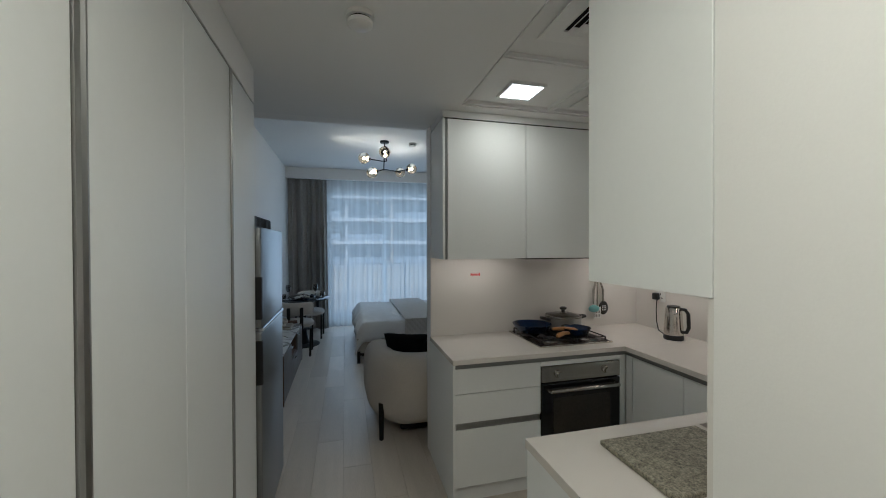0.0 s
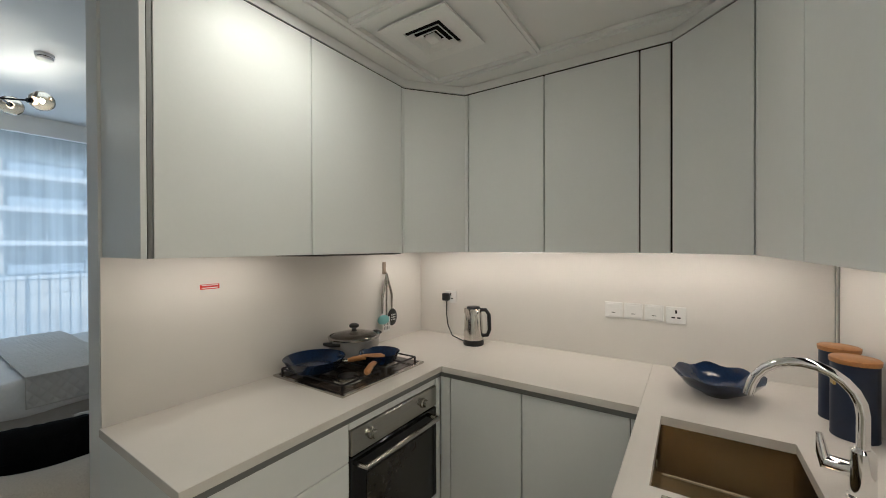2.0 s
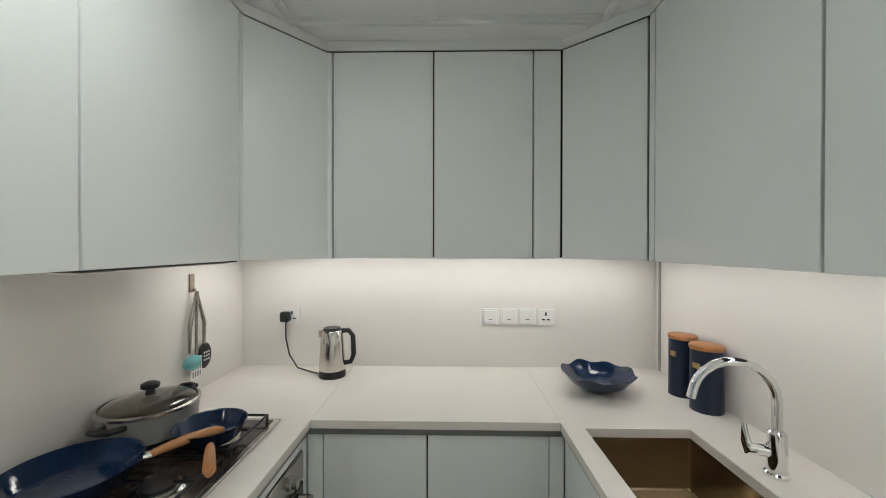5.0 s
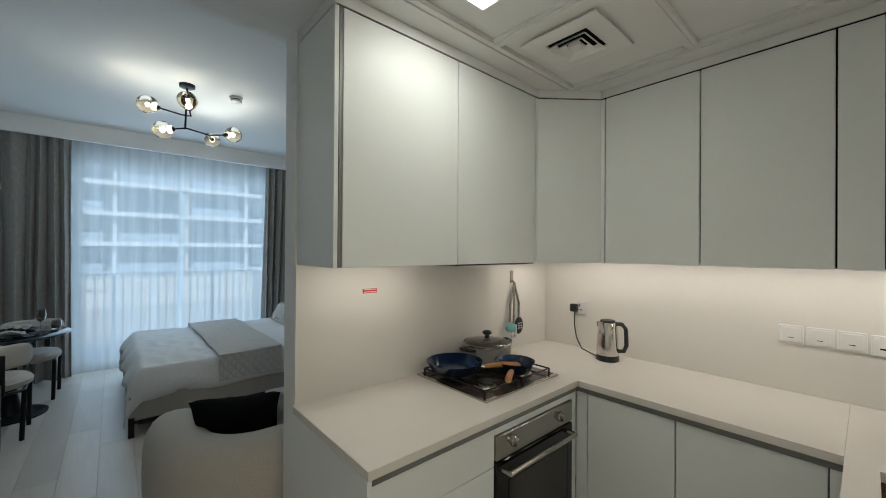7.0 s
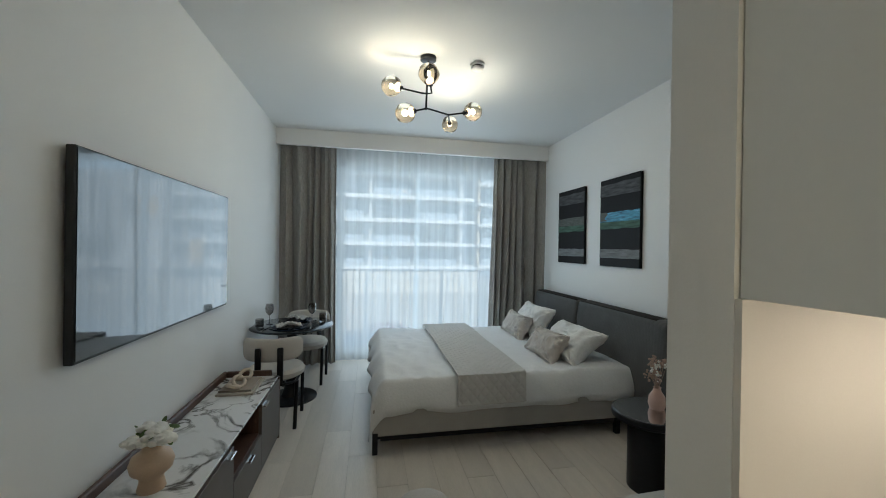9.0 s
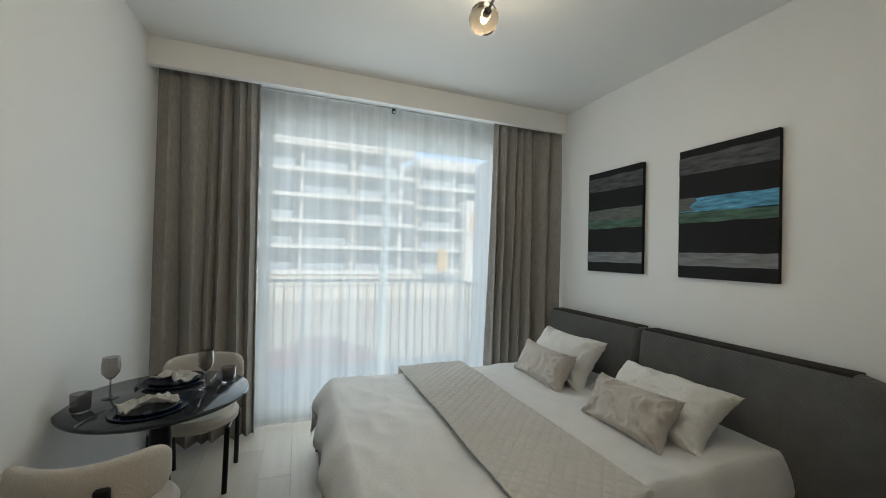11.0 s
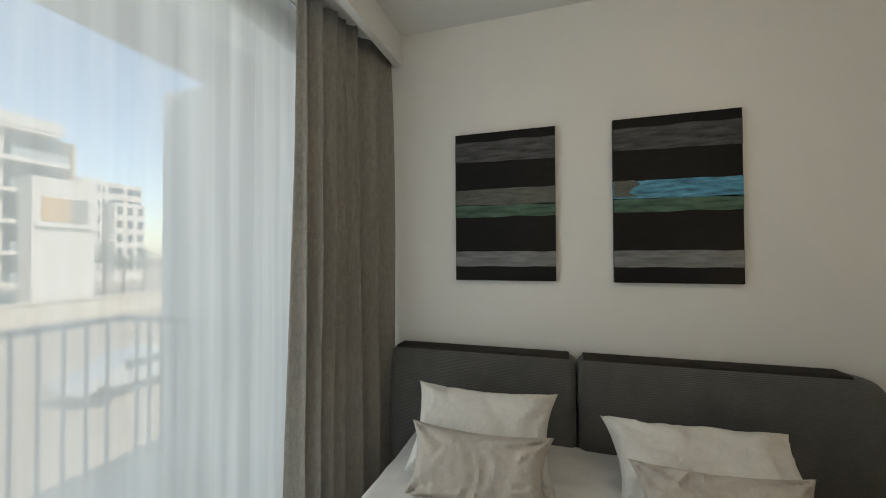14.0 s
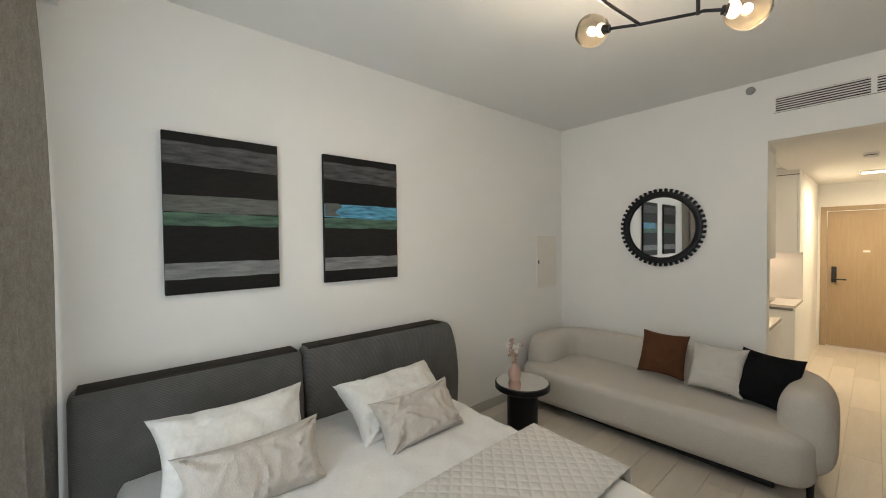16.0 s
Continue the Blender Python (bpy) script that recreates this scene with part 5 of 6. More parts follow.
for i in range(26):
    a, rr = rnd.uniform(0, 6.28), rnd.uniform(0.03, 0.10)
    lf = ball((VX + rr * math.cos(a), VY + rr * math.sin(a), VZ + 0.225 + rnd.uniform(-0.01, 0.03)), 0.02, pose(0, 0, 0, rnd.uniform(-40, 40), rnd.uniform(-40, 40), math.degrees(a)) @ Matrix.Diagonal((1.1, 0.5, 0.08, 1)), lf, 8, 4)
part("leaves", lf, LEAF, vs, "", True)

bk = thing("books", (-0.55, 5.66, CT + 0.0145), "two stacked coffee table books on the console", "book")
part("book", box(-0.66, -0.42, 5.50, 5.82, CT + 0.0148, CT + 0.03, 0.002), mat("beige_book_cover", (0.42, 0.37, 0.31), 0.6, 0, 0.08, 7, 60, 0.02), bk)
part("book", box(-0.65, -0.44, 5.53, 5.80, CT + 0.0303, CT + 0.044, 0.002), mat("brown_book_cover", (0.30, 0.25, 0.2), 0.6, 0, 0.08, 7, 60, 0.02), bk)
ch = thing("decorative_chain", (-0.55, 5.66, CT + 0.045), "pale wooden link chain ornament on the books", "ornament")
CHW = mat("pale_carved_wood", (0.52, 0.44, 0.35), 0.6, 0, 0.15, 9, 90, 0.1)
for i in range(4):
    m = pose(-0.56 + 0.012 * (i % 2), 5.55 + 0.075 * i, CT + 0.067 + 0.006 * (i % 2), 25 if i % 2 else -18, 12, 25 * (i % 3))
    part("link", tube([m @ Vector((0.038 * math.cos(radians(a)), 0.055 * math.sin(radians(a)), 0)) for a in range(0, 361, 20)], 0.013, 10), CHW, ch, "", True)

# ---- bed ----
bd = thing("bed", (1.5, 6.5, 0), "double bed with beige fabric base and dark grey woven headboard", "bed")
BX0, BX1, BY0, BY1 = 0.40, 2.60, 5.535, 7.42
part("base", box(BX0, BX1, BY0, BY1, 0.13, 0.335, 0.012, 2), BEDBASE, bd, "beige fabric bed base")
for lx in (BX0 + 0.02, 2.45):
    for ly in (BY0 - 0.005, BY1 - 0.03):
        part("leg", prism([(lx - 0.02, ly), (lx + 0.02, ly), (lx + 0.02, ly + 0.04), (lx - 0.02, ly + 0.04)], 0.0, 0.16), BLKMET, bd, "black metal leg")
part("side_rail", boxes([(BX0 + 0.06, 2.43, BY0 + 0.02, BY0 + 0.06, 0.09, 0.128), (BX0 + 0.06, 2.43, BY1 - 0.06, BY1 - 0.02, 0.09, 0.128), (BX0 + 0.02, BX0 + 0.06, BY0 + 0.05, BY1 - 0.05, 0.09, 0.128)]), BLKMET, bd)
for y0, y1 in ((5.17, 6.487), (6.497, 7.558)):
    hbm = soft_box(2.63, 2.775, y0, y1, 0.12, 1.0, 0.045, seg=4)
    bmesh.ops.subdivide_edges(hbm, edges=[e for e in hbm.edges if e.calc_length() > 0.3], cuts=9, use_grid_fill=True)
    for v in hbm.verts:
        k = (v.co.z - 0.12) / 0.88
        if v.co.x < 2.70:
            v.co.x -= 0.035 * math.sin(math.pi * min(1, max(0, k))) ** 0.8
        near = max(0.0, 1 - abs(v.co.y - 5.17) / 0.13)
        v.co.y += 0.08 * max(0, k - 0.45) ** 2 * 3.0 * near
        v.co.z -= 0.03 * near * max(0, k - 0.8) * 5
    part("headboard_panel", hbm, HEADB, bd, "dark grey woven headboard panel", True)
    part("top_band", soft_box(2.645, 2.770, y0 + (0.17 if y0 < 6 else 0.03), y1 - 0.03, 0.975, 1.0025, 0.006, seg=3), HEADPIPE, bd, "dark brown band along the headboard top", True)
part("mattress", soft_box(0.43, 2.60, BY0 + 0.02, BY1 - 0.02, 0.335, 0.50, 0.05), LINEN, bd, "white mattress", True)

# duvet: laid over the mattress and hanging at the foot and the sides


def duvet(u, v):
    x = 0.375 + (2.62 - 0.375) * u
    w = -1 + 2 * v
    half = 0.98
    y = 6.478 + half * w
    z = 0.545
    fold = noise.noise(Vector((x * 2.3, y * 2.3, 0.3))) * 0.016 + (0.3 - abs(noise.noise(Vector((x * 5 + y * 2, y * 3 - x * 2, 1.3))))) * 0.018 + noise.noise(Vector((x * 13, y * 11, 4))) * 0.004
    e = max(0.0, (abs(w) - 0.90) / 0.10)
    z -= 0.25 * e ** 1.6
    y = 6.478 + math.copysign(min(abs(y - 6.478), 0.955 + 0.02 * noise.noise(Vector((x * 5, z * 6, 2)))), w)
    f = max(0.0, (0.055 - u) / 0.055)
    z -= 0.20 * f ** 1.5
    x = max(x, 0.392 + 0.014 * noise.noise(Vector((y * 6, z * 7, 5))))
    hang = max(e, f)
    z += fold * (1 - 0.6 * hang)
    if f > 0:
        x -= f * (0.016 + 0.020 * math.sin(y * 13 + 1.5 * noise.noise(Vector((y * 3, 1, 4)))) * f)
        z += f * 0.05 * noise.noise(Vector((y * 2.1, 7, 1)))
    if e > 0:
        z += e * 0.03 * noise.noise(Vector((x * 2.1, 3, w)))
    if hang > 0:
        y += 0.010 * math.sin(x * 14) * e * math.copysign(1, w)
        z += 0.007 * math.sin(x * 9 + y * 7) * hang
    return (x, y, z)


dv = sheet(duvet, 130, 130)
du = solo("duvet", dv, LINEN, "white cotton duvet spread over the bed", "duvet", True)
so = du.modifiers.new("thick", "SOLIDIFY")
so.thickness, so.offset = 0.018, -1

# quilted runner with raised diamonds


def runner(u, v):
    x = 1.04 + 0.56 * u
    w = -1 + 2 * v
    L = 1.16 * w
    y = 6.478 + L
    over = max(0.0, abs(L) - 0.965)
    y = 6.478 + math.copysign(min(abs(L), 0.965 + 0.02 * min(1, over * 5)), w)
    z = 0.577 - over * 1.2
    q = 0.036
    a, b = (x + L) / q, (x - L) / q
    d = min(abs(math.sin(math.pi * a / 2)), abs(math.sin(math.pi * b / 2)))
    puff = 0.0075 * d ** 0.5
    if over > 0:
        y += math.copysign(puff, w)
    else:
        z += puff
    z += noise.noise(Vector((x * 2.3, y * 2.3, 0.3))) * 0.013 * (1 if over == 0 else 0.3)
    return (x, y, z)


rn = solo("bed_runner", sheet(runner, 130, 540), RUNNER, "light taupe quilted bed runner laid across the duvet", "bed runner", True)
so = rn.modifiers.new("thick", "SOLIDIFY")
so.thickness, so.offset = 0.008, -1


def pillow(name, x, y, z, w, h, d, lean, yaw, material, label, seed, group, roll=0, wr=0.012):
    m = pose(x, y, z, 0, 0, yaw) @ pose(0, 0, 0, 0, -90 + lean, 0) @ pose(0, 0, 0, 0, 0, 90 + roll)
    return solo(name, cushion(w, h, d * 1.22, m, seed, wrinkle=wr * 2.0, pinch=0.15), material, label, "pillow", True, group)


pillow("pillow", 2.30, 6.94, 0.697, 0.71, 0.44, 0.17, 35, 0, PILLOW, "white cotton pillow leaning on the headboard", 1, "bed pillows", 0)
pillow("pillow", 2.266, 6.03, 0.662, 0.73, 0.44, 0.17, 52, 2, PILLOW, "white cotton pillow leaning on the headboard", 2, "bed pillows", 0)
pillow("pillow", 2.09, 6.915, 0.652, 0.63, 0.31, 0.13, 27, 0, VELVET, "small taupe velvet cushion in front of a pillow", 3, "small bed cushions", 0, 0.016)
pillow("pillow", 2.035, 6.04, 0.648, 0.58, 0.31, 0.13, 34, -1, VELVET, "small taupe velvet cushion in front of a pillow", 4, "small bed cushions", 2, 0.016)

# ---- paintings ----


def painting_bands(which):
    bands = [(0.0, 0.06, "k"), (0.06, 0.20, "g"), (0.20, 0.385, "k"), (0.385, 0.495, "w" if which == 0 else "b"), (0.495, 0.575, "t"), (0.575, 0.805, "k"), (0.805, 0.905, "s"), (0.905, 1.0, "k")]
    return bands


PK = mat("black_paint", (0.012, 0.011, 0.011), 0.55, 0, 0.35, 14, 120, 0.35, (1, 1, 6), spec=0.15)
PG = mat("charcoal_paint", (0.075, 0.075, 0.078), 0.55, 0, 0.75, 6, 60, 0.5, (1, 1.2, 8), dirt=0.7, spec=0.15)
PW = mat("grey_paint", (0.12, 0.125, 0.115), 0.55, 0, 0.5, 9, 120, 0.4, (1, 1.2, 8), spec=0.15)
PT = mat("green_grey_paint", (0.075, 0.135, 0.10), 0.55, 0, 0.7, 5, 70, 0.5, (1, 1.2, 7), dirt=0.7, spec=0.15)
PB = mat("blue_paint", (0.04, 0.24, 0.44), 0.5, 0, 0.8, 7, 90, 0.5, (1, 1.4, 9), dirt=0.7)
streak = PB.node_tree.nodes["Color Ramp"].color_ramp.elements.new(0.62)
streak.color = (0.10, 0.40, 0.62, 1)
PB.node_tree.nodes["Color Ramp"].color_ramp.elements[2].color = (0.62, 0.74, 0.78, 1)
PS = mat("pale_grey_paint", (0.20, 0.205, 0.21), 0.55, 0, 0.5, 5, 70, 0.5, (1, 1.2, 8), dirt=0.7, spec=0.15)
PMAT = {"k": PK, "g": PG, "w": PW, "t": PT, "b": PB, "s": PS}
for k, (y0, y1, z0, z1) in enumerate(((6.59, 7.18, 1.395, 2.284), (5.69, 6.288, 1.393, 2.282))):
    p = thing("painting", (2.77, (y0 + y1) / 2, z0), "abstract canvas with black, grey and green stripes" if k == 0 else "abstract canvas with black, grey and bright blue stripes", "painting", "paintings over the bed")
    part("canvas", box(2.758, 2.789, y0, y1, z0, z1, 0.003, 2), PK, p)
    for i, (a, b, c) in enumerate(painting_bands(k)):
        if c == "k":
            continue
        def band(u, v, a=a, b=b, i=i, y0=y0, y1=y1, z0=z0, z1=z1):
            top = z1 - (z1 - z0) * a + 0.006 * noise.noise(Vector((u * 4, i + 3.0, 1)))
            bot = z1 - (z1 - z0) * b + 0.006 * noise.noise(Vector((u * 4, i + 9.0, 2))) + (0.012 * (u - 0.5) if i % 2 else 0)
            return (2.7568, y0 + (y1 - y0) * u, top + (bot - top) * v)
        own = sheet(band, 24, 2)
        part("stripe", own, PMAT[c], p)
    if k == 1:
        part("dab", sheet(lambda u, v: (2.7562, y1 - 0.005 - u * (0.10 + 0.03 * math.sin(7 * v)), 1.945 - 0.09 * v), 6, 4), PW, p)

# ---- sofa corner ----
sf = thing("sofa", (1.57, 3.75, 0), "long rounded beige boucle sofa on dark legs against the wall", "sofa")
SX0, SX1, SY0, SY1 = 0.47, 2.74, WALL_Y + 0.02, 4.34
plan = []
for cx_, cy_, a0, rr_ in ((SX1 - 0.30, SY1 - 0.28, 0, 0.26), (SX0 + 0.20, SY1 - 0.26, 90, 0.17), (SX0 + 0.32, SY0 + 0.40, 180, 0.26), (SX1 - 0.30, SY0 + 0.40, 270, 0.26)):
    for k in range(9):
        a = radians(a0 + 90 * k / 8)
        plan.append((cx_ + rr_ * math.cos(a), cy_ + rr_ * math.sin(a)))
body = prism(plan, 0.09, 0.42)
bmesh.ops.recalc_face_normals(body, faces=body.faces[:])
bmesh.ops.bevel(body, geom=[e for e in body.edges if abs(e.verts[0].co.z - e.verts[1].co.z) < 0.01], offset=0.075, segments=5, profile=0.5, affect="EDGES")
part("seat", body, SOFA, sf, "", True)


def sofa_back(u, v):
    """Rounded back and arms: a fat band that wraps round both ends."""
    path = []
    t = u * 3.0
    r = 0.30
    x0, x1, yb, yf = SX0 + 0.09, SX1 - 0.16, SY0 + 0.15, SY1 - 0.20
    legs = [yf - yb - r, math.pi * r / 2, x1 - x0 - 2 * r, math.pi * r / 2, yf - yb - r]
    s = u * sum(legs)
    if s < legs[0]:
        c, d = Vector((x0, yf - s, 0)), Vector((-1, 0, 0))
    elif s < sum(legs[:2]):
        a = (s - legs[0]) / r
        d = Vector((-math.cos(a), -math.sin(a), 0))
        c = Vector((x0 + r, yb + r, 0)) + d * r
    elif s < sum(legs[:3]):
        c, d = Vector((x0 + r + s - sum(legs[:2]), yb, 0)), Vector((0, -1, 0))
    elif s < sum(legs[:4]):
        a = (s - sum(legs[:3])) / r
        d = Vector((math.sin(a), -math.cos(a), 0))
        c = Vector((x1 - r, yb + r, 0)) + d * r
    else:
        c, d = Vector((x1, yb + r + s - sum(legs[:4]), 0)), Vector((1, 0, 0))
    end = min(1.0, min(u, 1 - u) / 0.055)
    end = math.sqrt(max(0.0, 1 - (1 - end) ** 2))
    a = v * 2 * math.pi
    ca, sa = math.cos(a), math.sin(a)
    ww, hh = (0.125 + 0.028 * max(0.0, 1 - 3.2 * min(u, 1 - u))) * end, 0.275 * (0.55 + 0.45 * end)
    off = math.copysign(abs(ca) ** 0.75, ca) * ww
    zz = 0.415 + math.copysign(abs(sa) ** 0.62, sa) * hh
    zz = max(zz, 0.14)
    return tuple(c + d * off + Vector((0, 0, zz)))


bkm = sheet(sofa_back, 110, 28)
bmesh.ops.remove_doubles(bkm, verts=bkm.verts[:], dist=0.0005)
part("backrest", bkm, SOFA, sf, "", True)
part("plinth", soft_box(SX0 + 0.22, SX1 - 0.22, SY0 + 0.20, SY1 - 0.14, 0.05, 0.095, 0.01, seg=2), BLKMET, sf)
for lx, ly in ((SX0 + 0.06, 3.47), (SX0 + 0.06, 4.11), (SX1 - 0.10, SY0 + 0.12), (SX1 - 0.10, SY1 - 0.12)):
    part("leg", tube([(lx, ly, 0.0), (lx, ly, 0.30)], 0.022, 12, None, [0.018, 0.024]), BLKMET, sf, "dark round leg", True)


def sofa_cushion(x, y, z, w, yaw, material, label, seed, lean=22):
    m = pose(x, y, z, 0, 0, yaw) @ pose(0, 0, 0, 90 - lean + 0, 0, 0)
    return solo("cushion", cushion(w, w, 0.13, m, seed, wrinkle=0.014), material, label, "cushion", True, "sofa cushions")


sofa_cushion(1.51, 3.71, 0.648, 0.385, 178, BROWN, "square rust brown velvet cushion on the sofa", 11)
sofa_cushion(1.105, 3.73, 0.622, 0.385, 175, LTPIL, "square stone grey cushion on the sofa", 12)
sofa_cushion(0.80, 3.75, 0.62, 0.41, 160, BLKVEL, "square black velvet cushion on the sofa", 13, 26)

nt_ = thing("side_table", (2.115, 4.93, 0), "round black side table with glossy top and drum base", "side table")
part("tabletop", lathe([(0, 0.455), (0.215, 0.455), (0.225, 0.462), (0.225, 0.498), (0.22, 0.503), (0.21, 0.503), (0, 0.503)], (2.18, 4.86, 0), 48), BLKMET, nt_, "", True)
part("top_glass", lathe([(0, 0.5035), (0.212, 0.5035), (0.212, 0.507), (0, 0.507)], (2.18, 4.86, 0), 48), mat("pale_mirror_top", (0.80, 0.78, 0.76), 0.06, 1, 0.02, 3, 40, 0, rv=0.02), nt_, "mirror glass top")
part("drum", lathe([(0, 0), (0.125, 0), (0.125, 0.4545), (0, 0.4545)], (2.18, 4.86, 0), 40), BLKMET, nt_, "", True)
QX, QY, QZ = 2.25, 4.87, 0.5075
q = thing("bud_vase", (QX, QY, QZ), "blush ceramic bud vase with dried flowers", "vase")
part("vase_body", lathe([(0, 0), (0.044, 0), (0.054, 0.035), (0.049, 0.08), (0.026, 0.118), (0.021, 0.135), (0.025, 0.142), (0.017, 0.13), (0, 0.12)], (QX, QY, QZ), 32), PINKCER, q, "", True)
for i in range(15):
    a, rr = rnd.uniform(0, 6.28), rnd.uniform(0.01, 0.075)
    tip = Vector((QX + rr * math.cos(a), QY + rr * math.sin(a), QZ + rnd.uniform(0.21, 0.34)))
    part("stem", tube([(QX, QY, QZ + 0.10), (QX + rr * 0.3 * math.cos(a), QY + rr * 0.3 * math.sin(a), QZ + 0.16), tip], 0.0015, 5), DRIED, q)
    b = None
    for k in range(10):
        b = ball(tip + Vector((rnd.uniform(-0.012, 0.012), rnd.uniform(-0.012, 0.012), rnd.uniform(-0.05, 0.008))), rnd.uniform(0.005, 0.010), None, b, 6, 4)
    part("blossom", b, DRIED if i % 3 else PETAL, q, "", True)

# round toothed mirror
mr_ = thing("wall_mirror", (1.675, WALL_Y, 1.78), "round wall mirror in a black toothed frame", "mirror")
MX, MZ, MR = 1.675, 1.783, 0.385
part("mirror_glass", lathe([(0, 0), (MR - 0.085, 0), (MR - 0.085, 0.004), (0, 0.004)], (MX, WALL_Y + 0.016, MZ), 64, m=pose(0, 0, 0, -90)), MIRROR, mr_)
part("frame", lathe([(MR - 0.088, -0.010), (MR - 0.03, -0.014), (MR - 0.03, 0.028), (MR - 0.04, 0.032), (MR - 0.075, 0.026), (MR - 0.088, 0.010)], (MX, WALL_Y + 0.016, MZ), 72, m=pose(0, 0, 0, -90)), BLKMET, mr_, "", True)
tooth = None
for i in range(48):
    a = 2 * math.pi * i / 48
    m = pose(MX, WALL_Y + 0.016, MZ) @ pose(0, 0, 0, 0, -math.degrees(a), 0) @ pose(MR - 0.016, 0.008, 0)
    if tooth is None:
        own = bmesh.new()
        bmesh.ops.create_cube(own, size=1, matrix=Matrix.Diagonal((0.032, 0.034, 0.026, 1)))
        bmesh.ops.bevel(own, geom=own.edges[:], offset=0.004, segments=1, affect="EDGES")
        me = bpy.data.meshes.new("tooth")
        own.to_mesh(me)
        own.free()
        me.materials.append(BLKMET)
        tooth = me
    t_ = new("tooth", tooth)
    t_.parent = mr_
    t_.matrix_basis = Matrix.Translation(-Vector(mr_.location)) @ m

vt = thing("wall_vent", (0.35, WALL_Y, 2.75), "long white slotted air vent with dark gaps", "vent")
# near-black sheet paints the shade between the slats
part("backing", box(-0.30, 0.835, WALL_Y + 0.0005, WALL_Y + 0.004, 2.69, 2.815), GAPSHADE_MARK, vt)
for i in range(7):
    part("slat", box(-0.30, 0.835, WALL_Y + 0.004, WALL_Y + 0.014, 2.692 + i * 0.0185, 2.700 + i * 0.0185), WHITEMT, vt)
part("frame_bar", boxes([(0.822, 0.835, WALL_Y + 0.0142, WALL_Y + 0.016, 2.69, 2.815), (0.28, 0.31, WALL_Y + 0.0142, WALL_Y + 0.016, 2.69, 2.815)]), WHITEMT, vt)
sd = thing("wall_sensor", (0.98, WALL_Y, 2.92), "small round grey sensor on the wall", "sensor")
part("sensor_body", lathe([(0, 0), (0.033, 0), (0.031, 0.015), (0.02, 0.024), (0, 0.026)], (0.985, WALL_Y + 0.001, 2.92), 24, m=pose(0, 0, 0, -90)), mat("grey_sensor", (0.3, 0.3, 0.3), 0.4, 0, 0.05, 5, 50, 0), sd, "", True)
ep = thing("electrical_panel", (2.785, 3.6, 1.13), "flush cream electrical panel door on the wall", "panel")
part("panel_frame", box(2.782, 2.7895, 3.39, 3.80, 1.115, 1.735, 0.002), WHITEMT, ep)
part("panel_door", box(2.778, 2.7818, 3.405, 3.785, 1.13, 1.72, 0.002), mat("cream_panel_paint", (0.76, 0.725, 0.665), 0.5, 0, 0.03, 4, 60, 0.02), ep)
part("latch", box(2.774, 2.7778, 3.755, 3.775, 1.40, 1.44, 0.001), BLACK, ep)

# ---- chandelier ----
cl = thing("chandelier", (0.772, 5.50, 2.95), "black branching ceiling lamp with five smoked glass globes, lit", "chandelier")
LX, LY = 0.772, 5.50
part("canopy", lathe([(0, 0), (0.06, 0), (0.06, -0.022), (0.05, -0.028), (0, -0.028)], (LX, LY, ROOM_H - 0.001), 32), BLKMET, cl, "", True)
part("stem", tube([(LX, LY, ROOM_H - 0.02), (LX - 0.008, LY + 0.03, 2.60)], 0.008, 10), BLKMET, cl, "", True)
joints = [(0.73, 5.52, 2.72), (0.80, 5.49, 2.715), (0.745, 5.53, 2.605), (0.957, 5.62, 2.61), (0.957, 5.62, 2.61)]
bulbs = [(*c, j) for c, j in zip(CHANDELIER_GLOBES, joints)]
for bx, by, bz, o in bulbs:
    c = Vector((bx, by, bz))
    o = Vector(o)
    d = (c - o).normalized()
    arm = part("arm", tube([(LX - 0.005, LY + 0.02, 2.72 if o.z > 2.7 else 2.61), o, c - d * 0.075], 0.007, 8), BLKMET, cl, "", True)
    part("socket", tube([c - d * 0.085, c - d * 0.045], 0.018, 12), BLKMET, arm)
    sp_ = ball(c, 0.075, None, None, 24, 16)
    for v in sp_.verts:
        v.co += (v.co - c).normalized() * 0.006 * noise.noise((v.co - c) * 22 + Vector((bx * 9, 0, 0)))
    gl = part("globe", sp_, SMOKE, cl, "dimpled smoked glass globe", True)
    gl.visible_shadow = False
    part("bulb", ball(c - d * 0.036, 0.019, Matrix.Diagonal((1, 1, 1.25, 1)), None, 14, 10), BULB, gl, "glowing bulb", True)

# ---- dining corner ----
tb = thing("dining_table", (-0.41, 6.72, 0), "round dark glass dining table on a pedestal", "table")
TX, TY = -0.405, 6.76
TGL = mat("dark_table_glass", (0.02, 0.024, 0.03), 0.08, 0, 0.1, 4, 40, 0)
part("tabletop", lathe([(0, 0.728), (0.395, 0.728), (0.402, 0.735), (0.402, 0.745), (0.395, 0.75), (0, 0.75)], (TX, TY, 0), 64), TGL, tb, "", True)
part("column", lathe([(0, 0.03), (0.10, 0.03), (0.07, 0.10), (0.05, 0.22), (0.05, 0.68), (0.12, 0.727), (0, 0.727)], (TX, TY, 0), 32), BLKMET, tb, "", True)
part("base", lathe([(0, 0), (0.25, 0), (0.25, 0.012), (0.10, 0.032), (0, 0.032)], (TX, TY, 0), 48), BLKMET, tb, "", True)


